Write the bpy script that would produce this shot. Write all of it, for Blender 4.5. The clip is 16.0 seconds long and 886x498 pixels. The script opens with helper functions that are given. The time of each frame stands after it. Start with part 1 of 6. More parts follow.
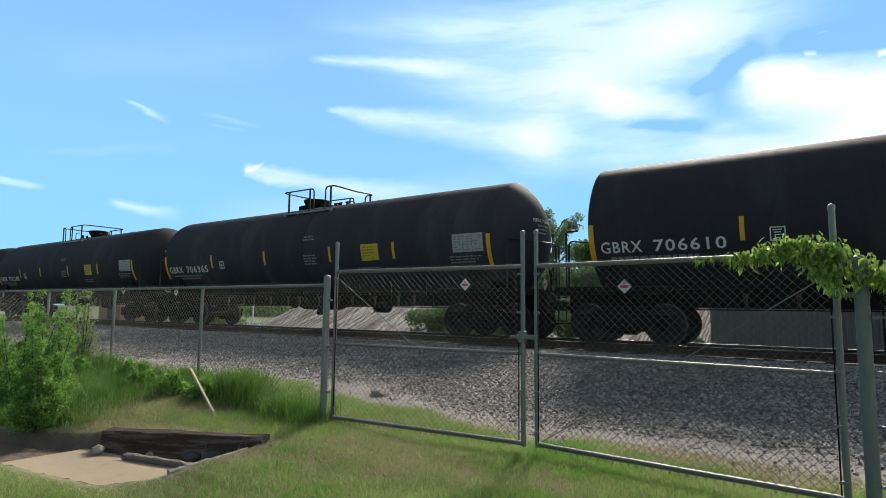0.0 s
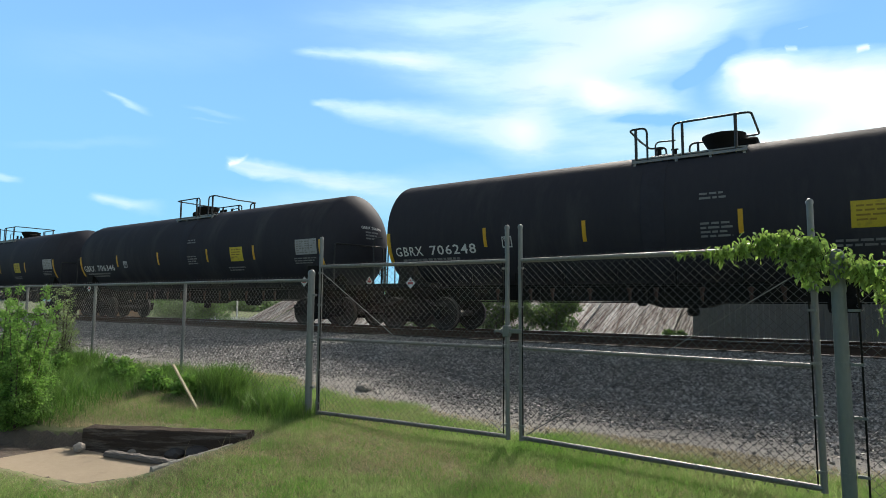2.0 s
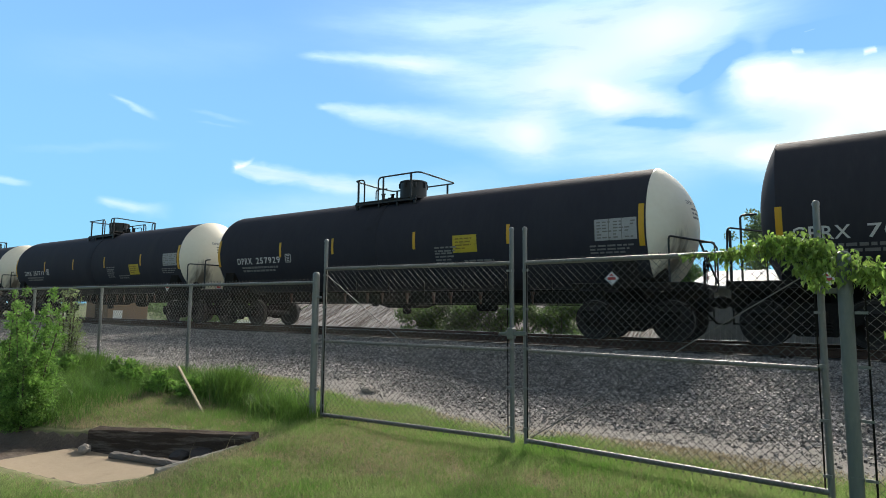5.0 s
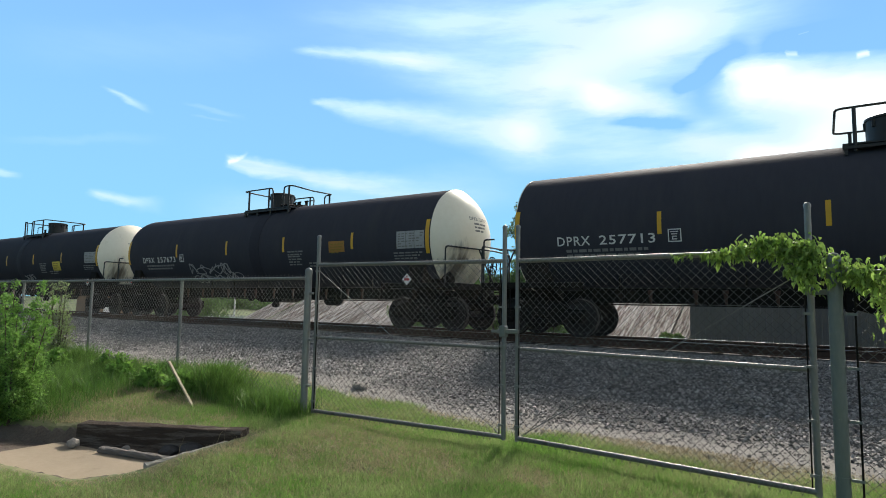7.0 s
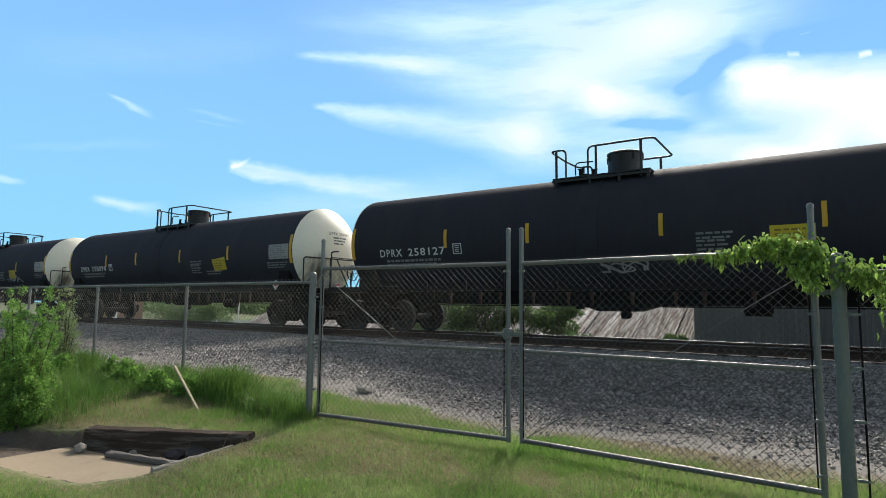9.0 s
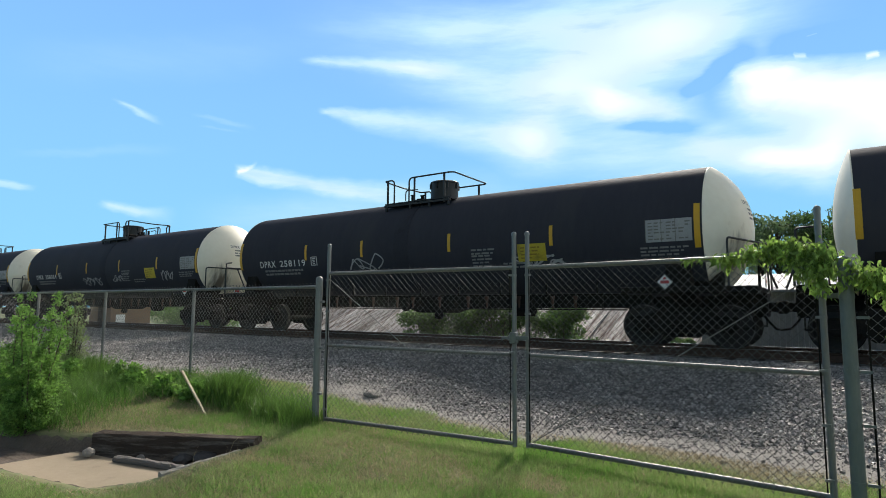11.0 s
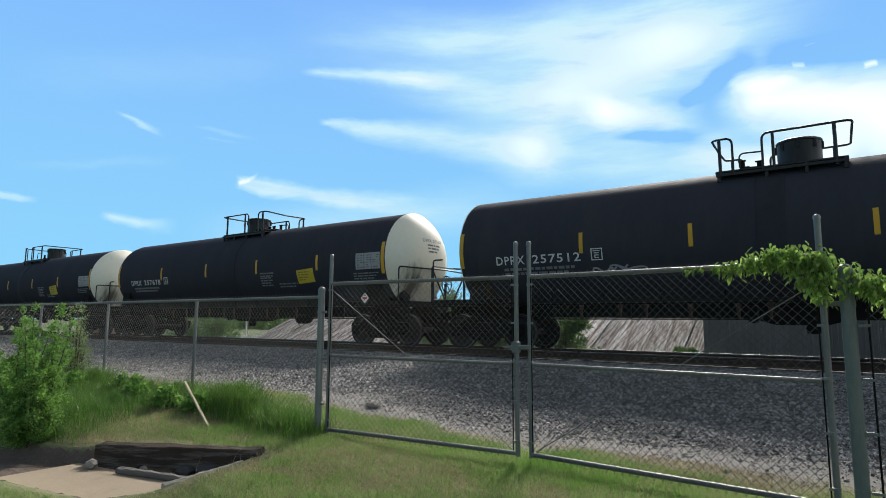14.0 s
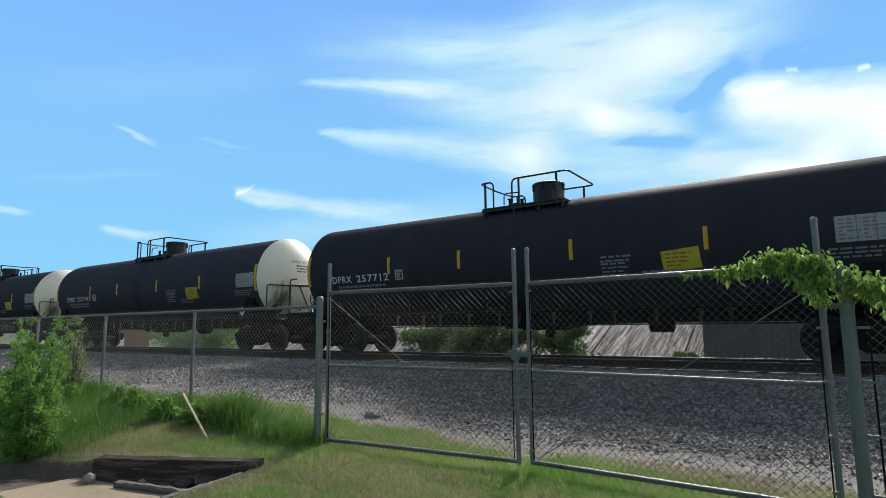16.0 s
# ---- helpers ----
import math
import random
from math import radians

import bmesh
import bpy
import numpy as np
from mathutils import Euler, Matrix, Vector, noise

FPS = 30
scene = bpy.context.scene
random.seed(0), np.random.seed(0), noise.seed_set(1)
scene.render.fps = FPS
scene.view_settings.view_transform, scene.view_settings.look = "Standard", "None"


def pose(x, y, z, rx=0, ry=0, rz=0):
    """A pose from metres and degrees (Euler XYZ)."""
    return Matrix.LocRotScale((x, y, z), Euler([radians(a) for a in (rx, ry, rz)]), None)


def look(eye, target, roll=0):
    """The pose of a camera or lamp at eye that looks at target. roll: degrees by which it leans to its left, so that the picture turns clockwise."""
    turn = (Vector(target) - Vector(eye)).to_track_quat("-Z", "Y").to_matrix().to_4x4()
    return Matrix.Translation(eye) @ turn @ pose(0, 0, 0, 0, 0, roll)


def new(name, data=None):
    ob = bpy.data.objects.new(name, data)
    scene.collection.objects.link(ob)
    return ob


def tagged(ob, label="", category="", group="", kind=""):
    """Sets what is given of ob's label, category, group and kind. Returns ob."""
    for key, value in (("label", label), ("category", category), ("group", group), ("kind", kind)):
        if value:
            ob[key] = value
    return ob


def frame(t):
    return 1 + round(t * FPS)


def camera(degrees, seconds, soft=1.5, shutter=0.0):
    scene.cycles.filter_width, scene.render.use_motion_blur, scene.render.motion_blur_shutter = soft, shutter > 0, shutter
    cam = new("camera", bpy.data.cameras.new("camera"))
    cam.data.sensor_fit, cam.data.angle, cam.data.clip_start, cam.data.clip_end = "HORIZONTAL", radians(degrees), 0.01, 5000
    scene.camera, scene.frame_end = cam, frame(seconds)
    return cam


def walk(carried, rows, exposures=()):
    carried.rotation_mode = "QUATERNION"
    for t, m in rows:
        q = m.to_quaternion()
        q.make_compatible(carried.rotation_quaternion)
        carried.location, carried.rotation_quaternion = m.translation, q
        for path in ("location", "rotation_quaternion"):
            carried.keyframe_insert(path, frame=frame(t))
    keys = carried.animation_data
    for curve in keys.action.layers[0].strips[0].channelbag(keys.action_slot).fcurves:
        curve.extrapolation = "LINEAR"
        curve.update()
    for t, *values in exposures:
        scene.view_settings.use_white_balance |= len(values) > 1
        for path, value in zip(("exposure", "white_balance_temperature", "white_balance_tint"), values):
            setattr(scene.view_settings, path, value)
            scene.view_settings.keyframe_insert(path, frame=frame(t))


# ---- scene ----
cam = camera(75.1, 16.0, soft=0.9)


def view(yaw, pitch, roll, x, y, z):
    """A pose of the camera: degrees right of +y, up, and leaning left."""
    a, b = radians(yaw), radians(pitch)
    eye = Vector((x, y, z))
    return look(eye, eye + Vector((math.sin(a) * math.cos(b), math.cos(a) * math.cos(b), math.sin(b))), roll)


WALK = [
    (0.0, -34.95, 5.89, 0.62, -0.015, -0.006, 1.531),
    (0.5, -34.70, 5.61, 0.60, -0.014, 0.004, 1.530),
    (1.0, -34.44, 5.56, 0.87, -0.009, 0.004, 1.528),
    (1.5, -33.92, 5.45, 0.65, -0.000, 0.000, 1.530),
    (2.0, -33.51, 5.28, 0.35, -0.005, -0.003, 1.541),
    (2.5, -33.41, 5.26, 0.25, -0.000, -0.000, 1.534),
    (3.0, -33.53, 5.34, 0.25, -0.002, 0.001, 1.534),
    (3.5, -33.77, 5.43, 0.36, -0.008, -0.006, 1.534),
    (4.0, -34.10, 5.59, 0.44, -0.006, -0.003, 1.527),
    (6.5, -33.60, 5.49, 0.68, 0.005, 0.008, 1.535),
    (7.0, -33.36, 5.34, 1.03, -0.001, 0.009, 1.530),
    (7.5, -33.39, 5.07, 0.64, 0.002, 0.010, 1.533),
    (8.0, -33.50, 5.04, 0.45, 0.005, 0.014, 1.540),
    (8.5, -33.56, 5.28, 0.54, 0.000, -0.007, 1.534),
    (9.0, -33.66, 5.65, 0.63, 0.005, -0.015, 1.528),
    (11.5, -34.41, 6.18, 0.44, 0.012, -0.027, 1.532),
    (12.0, -34.54, 6.38, 0.43, 0.009, -0.034, 1.532),
    (12.5, -34.52, 6.43, 0.28, 0.011, -0.038, 1.535),
    (13.0, -34.57, 6.42, 0.17, 0.016, -0.041, 1.544),
    (13.5, -34.46, 6.65, 0.26, 0.019, -0.051, 1.541),
    (14.0, -34.35, 7.01, 0.23, 0.019, -0.051, 1.528),
    (14.5, -34.25, 7.18, 0.04, 0.019, -0.050, 1.531),
    (15.0, -34.25, 7.35, -0.28, 0.020, -0.049, 1.527),
    (15.5, -34.16, 7.55, -0.42, 0.019, -0.047, 1.526),
    (16.0, -34.16, 7.80, -0.54, 0.016, -0.043, 1.525),
]
walk(cam, [(t, view(*r)) for t, *r in WALK], exposures=[(0.0, 0.72, 6720, 11), (8.0, 0.69, 6620, 11), (12.5, 0.61, 6490, 11), (16.0, 0.54, 6290, 11)])

# ---- light ----
SUN_AZ, SUN_EL = -12.0, 36.5
world = bpy.data.worlds.new("sky")
scene.world = world
world.use_nodes = True
wn = world.node_tree.nodes
sky = wn.new("ShaderNodeTexSky")
sky.sky_type, sky.sun_disc = "NISHITA", False
sky.sun_elevation, sky.sun_rotation = radians(SUN_EL), radians(SUN_AZ)
sky.air_density, sky.dust_density, sky.ozone_density = 1.0, 0.4, 2.0
veil = wn.new("ShaderNodeHueSaturation")  # thin high cloud overhead pales the blue
veil.inputs["Saturation"].default_value = 0.25
world.node_tree.links.new(sky.outputs[0], veil.inputs["Color"])
world.node_tree.links.new(veil.outputs[0], wn["Background"].inputs[0])
wn["Background"].inputs[1].default_value = 0.066

sun = new("sun", bpy.data.lights.new("sun", "SUN"))
sun.data.energy, sun.data.angle, sun.data.color = 4.6, radians(11.0), (1.0, 0.94, 0.84)
sun_way = Vector((math.sin(radians(SUN_AZ)) * math.cos(radians(SUN_EL)), math.cos(radians(SUN_AZ)) * math.cos(radians(SUN_EL)), math.sin(radians(SUN_EL))))
sun.matrix_basis = look(sun_way * 60, (0, 0, 0))


# ---- materials ----
def mat(name, c1, c2=None, scale=4.0, rough=0.7, metal=0.0, bump=0.0, bump_scale=60.0, stretch=(1, 1, 1), spread=0.25, random_value=0.0,
        rough2=None, stain=None, stain_scale=0.6, stain_at=0.62, backlit=0.0, island=False, coat=0.0):
    """Two colours mixed by noise at two scales, an optional stain colour, bump, and per-object variation."""
    m = bpy.data.materials.new(name)
    m.use_nodes = True
    n, l = m.node_tree.nodes, m.node_tree.links
    b = n["Principled BSDF"]
    c2 = c2 or tuple(v * 0.7 for v in c1)
    tc = n.new("ShaderNodeTexCoord")
    mp = n.new("ShaderNodeMapping")
    mp.inputs["Scale"].default_value = stretch
    l.new(tc.outputs["Object"], mp.inputs[0])
    spot = mp.outputs[0]
    if random_value and not island:  # repeats of one mesh do not share their stains
        away = n.new("ShaderNodeVectorMath")
        away.operation = "MULTIPLY_ADD"
        away.inputs[1].default_value = (37, 23, 19)
        l.new(n.new("ShaderNodeObjectInfo").outputs["Random"], away.inputs[0])
        l.new(spot, away.inputs[2])
        spot = away.outputs[0]
    na = n.new("ShaderNodeTexNoise")
    na.inputs["Scale"].default_value, na.inputs["Detail"].default_value = scale, 6
    nb = n.new("ShaderNodeTexNoise")
    nb.inputs["Scale"].default_value, nb.inputs["Detail"].default_value = scale * 9, 4
    l.new(spot, na.inputs[0])
    l.new(spot, nb.inputs[0])
    add = n.new("ShaderNodeMath")
    add.operation = "MULTIPLY_ADD"
    add.inputs[1].default_value = 0.5
    l.new(nb.outputs[0], add.inputs[0])
    half = n.new("ShaderNodeMath")
    half.operation = "MULTIPLY"
    half.inputs[1].default_value = 0.5
    l.new(na.outputs[0], half.inputs[0])
    l.new(half.outputs[0], add.inputs[2])
    ramp = n.new("ShaderNodeMapRange")
    ramp.inputs[1].default_value, ramp.inputs[2].default_value = 0.5 - spread, 0.5 + spread
    l.new(add.outputs[0], ramp.inputs[0])
    mix = n.new("ShaderNodeMix")
    mix.data_type = "RGBA"
    mix.inputs["A"].default_value, mix.inputs["B"].default_value = (*c1, 1), (*c2, 1)
    l.new(ramp.outputs[0], mix.inputs["Factor"])
    out = mix.outputs["Result"]
    if stain:
        ns = n.new("ShaderNodeTexNoise")
        ns.inputs["Scale"].default_value, ns.inputs["Detail"].default_value, ns.inputs["Roughness"].default_value = stain_scale, 8, 0.65
        l.new(spot, ns.inputs[0])
        rs = n.new("ShaderNodeMapRange")
        rs.inputs[1].default_value, rs.inputs[2].default_value = stain_at - 0.08, stain_at + 0.08
        l.new(ns.outputs[0], rs.inputs[0])
        ms = n.new("ShaderNodeMix")
        ms.data_type = "RGBA"
        ms.inputs["B"].default_value = (*stain, 1)
        l.new(rs.outputs[0], ms.inputs["Factor"])
        l.new(out, ms.inputs["A"])
        out = ms.outputs["Result"]
    if random_value:
        src = n.new("ShaderNodeNewGeometry").outputs["Random Per Island"] if island else n.new("ShaderNodeObjectInfo").outputs["Random"]
        mr = n.new("ShaderNodeMapRange")
        mr.inputs[3].default_value, mr.inputs[4].default_value = 1 - random_value, 1 + random_value
        l.new(src, mr.inputs[0])
        hv = n.new("ShaderNodeHueSaturation")
        l.new(mr.outputs[0], hv.inputs["Value"])
        l.new(out, hv.inputs["Color"])
        out = hv.outputs[0]
    l.new(out, b.inputs["Base Color"])
    b.inputs["Metallic"].default_value = metal
    b.inputs["Coat Weight"].default_value = coat
    rr = n.new("ShaderNodeMapRange")
    rr.inputs[3].default_value, rr.inputs[4].default_value = rough, rough2 if rough2 is not None else min(1.0, rough + 0.12)
    l.new(nb.outputs[0], rr.inputs[0])
    l.new(rr.outputs[0], b.inputs["Roughness"])
    if bump:
        bn = n.new("ShaderNodeTexNoise")
        bn.inputs["Scale"].default_value, bn.inputs["Detail"].default_value = bump_scale, 5
        l.new(mp.outputs[0], bn.inputs[0])
        bp = n.new("ShaderNodeBump")
        bp.inputs["Strength"].default_value, bp.inputs["Distance"].default_value = min(1.0, bump), 0.02
        l.new(bn.outputs[0], bp.inputs["Height"])
        l.new(bp.outputs[0], b.inputs["Normal"])
    if backlit:
        tr = n.new("ShaderNodeBsdfTranslucent")
        l.new(out, tr.inputs["Color"])
        mx = n.new("ShaderNodeMixShader")
        mx.inputs[0].default_value = backlit
        l.new(b.outputs[0], mx.inputs[1])
        l.new(tr.outputs[0], mx.inputs[2])
        l.new(mx.outputs[0], n["Material Output"].inputs[0])
    return m


TANK_BLACK = mat("tank_black", (0.041, 0.041, 0.052), (0.054, 0.054, 0.065), 0.7, 0.7, bump=0.05, bump_scale=3, stain=(0.056, 0.055, 0.062), stain_scale=0.5, stain_at=0.62, random_value=0.15, stretch=(1.5, 0.4, 0.4))
TANK_GREY = mat("tank_worn_black", (0.035, 0.0345, 0.043), (0.047, 0.046, 0.053), 0.7, 0.65, bump=0.05, bump_scale=3, stain=(0.062, 0.06, 0.064), stain_scale=0.5, stain_at=0.6, random_value=0.15, stretch=(1.5, 0.4, 0.4))
TANK_WHITE = mat("head_white", (0.92, 0.86, 0.72), (0.84, 0.77, 0.62), 0.9, 0.45, stain=(0.5, 0.4, 0.27), stain_scale=0.8, stain_at=0.7, random_value=0.05)
BAND_BLACK = mat("coated_band", (0.037, 0.037, 0.047), (0.048, 0.048, 0.058), 1.2, 0.6, stain=(0.035, 0.034, 0.04), stain_scale=1.3)
STEEL_DARK = mat("grimy_steel", (0.009, 0.0085, 0.008), (0.02, 0.0175, 0.015), 3, 0.8, stain=(0.032, 0.025, 0.02), stain_scale=2, bump=0.2, bump_scale=40)
RAIL_BLACK = mat("black_handrail", (0.012, 0.012, 0.013), (0.02, 0.02, 0.02), 3, 0.5)
PLATE_GREY = mat("galvanised_walkway", (0.32, 0.32, 0.31), (0.2, 0.2, 0.2), 5, 0.5, metal=0.5)
WHEEL_STEEL = mat("wheel_steel", (0.012, 0.011, 0.010), (0.022, 0.019, 0.017), 4, 0.7, metal=0.2, stain=(0.035, 0.028, 0.024), stain_scale=3)
WHEEL_TREAD = mat("worn_tread", (0.07, 0.064, 0.06), (0.04, 0.037, 0.035), 4, 0.55, metal=0.6)
EDGING = mat("pale_edging", (0.36, 0.34, 0.3), (0.25, 0.235, 0.2), 5, 0.9, bump=0.4, bump_scale=40)
TREAD = mat("polished_tread", (0.32, 0.32, 0.33), (0.2, 0.2, 0.2), 4, 0.3, metal=1.0)
YELLOW = mat("reflective_yellow", (0.72, 0.40, 0.02), (0.6, 0.33, 0.02), 6, 0.4)
PANEL_YELLOW = mat("yellow_panel", (0.62, 0.48, 0.03), (0.5, 0.38, 0.03), 4, 0.5, stain=(0.3, 0.23, 0.03), stain_scale=4, random_value=0.12)
PANEL_INK = mat("panel_ink", (0.3, 0.2, 0.02), (0.22, 0.15, 0.02), 6, 0.6)
PAINT_WHITE = mat("white_lettering", (0.78, 0.78, 0.76), (0.55, 0.55, 0.54), 7, 0.6, stain=(0.2, 0.2, 0.2), stain_scale=5, stain_at=0.68)
PAINT_FAINT = mat("faded_lettering", (0.26, 0.26, 0.26), (0.15, 0.15, 0.15), 7, 0.6)
PAINT_DARK = mat("black_lettering", (0.14, 0.13, 0.12), (0.24, 0.23, 0.21), 7, 0.6)
TABLE_GREY = mat("stencil_panel", (0.42, 0.42, 0.42), (0.28, 0.28, 0.28), 6, 0.6, random_value=0.1)
TAG_WHITE = mat("spray_paint", (0.46, 0.46, 0.47), (0.2, 0.2, 0.21), 3, 0.6)
PLACARD_RED = mat("placard_red", (0.5, 0.06, 0.05), (0.4, 0.05, 0.05), 6, 0.5)
GALV = mat("galvanised_pipe", (0.25, 0.256, 0.25), (0.165, 0.17, 0.166), 6, 0.45, metal=0.4, bump=0.1, bump_scale=90, stain=(0.11, 0.1, 0.085), stain_scale=5, stain_at=0.68, stretch=(1, 1, 0.3))
POST_GREEN = mat("weathered_post", (0.175, 0.198, 0.186), (0.125, 0.144, 0.137), 5, 0.5, metal=0.35, bump=0.15, bump_scale=70, stain=(0.08, 0.07, 0.055), stain_scale=4, stain_at=0.68, stretch=(1, 1, 0.3))
WIRE = mat("chain_link_wire", (0.15, 0.15, 0.146), (0.105, 0.105, 0.102), 9, 0.45, metal=0.8, rough2=0.6)
RUST_RAIL = mat("rail_rust", (0.09, 0.055, 0.04), (0.05, 0.034, 0.028), 5, 0.8, bump=0.2)
TIE_WOOD = mat("creosote_tie", (0.045, 0.034, 0.028), (0.025, 0.02, 0.018), 3, 0.9, bump=0.5, bump_scale=30, stretch=(6, 1, 6), random_value=0.3)
STONE = mat("ballast_stone", (0.36, 0.336, 0.308), (0.09, 0.083, 0.075), 3, 0.38, random_value=0.75, island=True, spread=0.2, rough2=0.8)
ROCK = mat("pale_rock", (0.36, 0.33, 0.29), (0.2, 0.18, 0.155), 6, 0.9, bump=0.6, bump_scale=25)
BEAM = mat("old_timber", (0.045, 0.034, 0.028), (0.085, 0.066, 0.053), 2.5, 0.9, bump=0.8, bump_scale=22, stretch=(1, 9, 9), stain=(0.2, 0.175, 0.15), stain_scale=1.6, stain_at=0.58)
BOARD_GREY = mat("weathered_board", (0.2, 0.18, 0.16), (0.11, 0.1, 0.09), 3, 0.9, bump=0.5, stretch=(1, 8, 8))
STICK = mat("bleached_lath", (0.458, 0.383, 0.275), (0.333, 0.267, 0.183), 4, 0.8, bump=0.3, stretch=(1, 1, 0.1))
SOIL = mat("dark_soil", (0.17, 0.13, 0.1), (0.085, 0.066, 0.052), 5, 0.95, bump=0.8, bump_scale=30)
CONCRETE = mat("sandy_concrete", (0.37, 0.295, 0.205), (0.3, 0.24, 0.165), 2.2, 0.9, bump=0.3, bump_scale=80, stain=(0.2, 0.155, 0.11), stain_scale=2, stain_at=0.66)
TARP = mat("dark_scrap", (0.03, 0.03, 0.033), (0.06, 0.058, 0.056), 7, 0.6, bump=0.4, bump_scale=18)
RUST_SHEET = mat("rusted_sheet", (0.42, 0.385, 0.35), (0.085, 0.043, 0.03), 7, 0.75, metal=0.05, stretch=(1, 0.07, 0.07), stain=(0.6, 0.58, 0.56), stain_scale=10, stain_at=0.55, random_value=0.3, spread=0.06)
FASCIA = mat("red_brown_board", (0.16, 0.07, 0.05), (0.1, 0.05, 0.04), 3, 0.8, stretch=(0.3, 1, 1))
GREY_SHEET = mat("grey_siding", (0.18, 0.19, 0.2), (0.14, 0.147, 0.155), 1.2, 0.6, metal=0.15, stretch=(1, 1, 0.2), stain=(0.13, 0.125, 0.12), stain_scale=0.8, stain_at=0.66, random_value=0.05)
PALE_ROOF = mat("pale_metal_roof", (0.262, 0.269, 0.277), (0.200, 0.208, 0.215), 1.5, 0.6, metal=0.1, random_value=0.08)
WHITE_WALL = mat("white_siding", (0.72, 0.72, 0.7), (0.6, 0.6, 0.58), 1.5, 0.6)
BROWN_WALL = mat("brown_siding", (0.24, 0.155, 0.10), (0.17, 0.11, 0.075), 1.5, 0.8)
BARK = mat("bark", (0.11, 0.085, 0.065), (0.06, 0.048, 0.038), 6, 0.95, bump=0.8, bump_scale=20, stretch=(1, 1, 0.2))
LEAF_VINE = mat("vine_leaf", (0.3, 0.44, 0.11), (0.2, 0.33, 0.065), 6, 0.35, random_value=0.4, backlit=0.5)
LEAF_VINE_MASS = mat("vine_leaf_mass", (0.3, 0.44, 0.11), (0.2, 0.33, 0.065), 6, 0.35, random_value=0.45, island=True, backlit=0.5)
LEAF_BUSH = mat("bush_leaf", (0.2, 0.365, 0.075), (0.12, 0.245, 0.045), 3, 0.55, random_value=0.45, island=True, backlit=0.55)
LEAF_PALE = mat("pale_bush_leaf", (0.27, 0.34, 0.15), (0.19, 0.26, 0.095), 3, 0.5, random_value=0.3, island=True, backlit=0.5)
LEAF_TREE = mat("tree_leaf", (0.13, 0.215, 0.065), (0.075, 0.14, 0.04), 0.8, 0.55, random_value=0.4, island=True, backlit=0.4)
LEAF_WILLOW = mat("willow_leaf", (0.17, 0.24, 0.115), (0.115, 0.175, 0.075), 0.8, 0.55, random_value=0.4, island=True, backlit=0.45)
GRASS = mat("lawn_blade", (0.165, 0.31, 0.062), (0.285, 0.365, 0.14), 1.8, 0.6, random_value=0.4, island=True, backlit=0.55, spread=0.08)
GRASS_TALL = mat("tall_grass_blade", (0.07, 0.175, 0.026), (0.14, 0.24, 0.05), 0.9, 0.5, random_value=0.4, island=True, backlit=0.5)
STRAW = mat("dry_stalk", (0.46, 0.39, 0.235), (0.34, 0.275, 0.155), 3, 0.8, random_value=0.25, island=True, backlit=0.3)


for worn in (TANK_BLACK, TANK_GREY, BAND_BLACK):
    worn.node_tree.nodes["Principled BSDF"].inputs["Specular IOR Level"].default_value = 0.06
    worn.node_tree.nodes["Principled BSDF"].inputs["Sheen Weight"].default_value = 0.005  # a film of dust
    worn.node_tree.nodes["Principled BSDF"].inputs["Sheen Roughness"].default_value = 0.55
for dull in (STEEL_DARK, BEAM, TIE_WOOD, RUST_RAIL):
    dull.node_tree.nodes["Principled BSDF"].inputs["Specular IOR Level"].default_value = 0.1


def rust_run(m, y, z, across, down):
    """A brown run with a ragged outline on a surface, at (y, z) of the object."""
    n, l = m.node_tree.nodes, m.node_tree.links
    b = n["Principled BSDF"]
    old = b.inputs["Base Color"].links[0].from_socket
    tc = n.new("ShaderNodeTexCoord")
    mp = n.new("ShaderNodeMapping")
    mp.vector_type = "TEXTURE"
    mp.inputs["Location"].default_value = (0, y, z)
    mp.inputs["Scale"].default_value = (1000, across, down)
    l.new(tc.outputs["Object"], mp.inputs[0])
    ln = n.new("ShaderNodeVectorMath")
    ln.operation = "LENGTH"
    l.new(mp.outputs[0], ln.inputs[0])
    streak = n.new("ShaderNodeMapping")
    streak.inputs["Scale"].default_value = (1, 7, 1.5)
    l.new(tc.outputs["Object"], streak.inputs[0])
    t = n.new("ShaderNodeTexNoise")
    t.inputs["Scale"].default_value, t.inputs["Detail"].default_value = 1.5, 6
    l.new(streak.outputs[0], t.inputs[0])
    add = n.new("ShaderNodeMath")
    add.operation = "MULTIPLY_ADD"
    add.inputs[1].default_value = 1.6
    l.new(t.outputs[0], add.inputs[0])
    l.new(ln.outputs["Value"], add.inputs[2])
    r = n.new("ShaderNodeMapRange")
    r.inputs[1].default_value, r.inputs[2].default_value, r.inputs[3].default_value, r.inputs[4].default_value = 1.0, 1.9, 0.9, 0.0
    l.new(add.outputs[0], r.inputs[0])
    mx = n.new("ShaderNodeMix")
    mx.data_type = "RGBA"
    mx.inputs["B"].default_value = (0.1, 0.065, 0.045, 1)
    l.new(r.outputs[0], mx.inputs["Factor"])
    l.new(old, mx.inputs["A"])
    l.new(mx.outputs["Result"], b.inputs["Base Color"])


rust_run(TANK_WHITE, -0.75, 1.75, 0.4, 0.75)


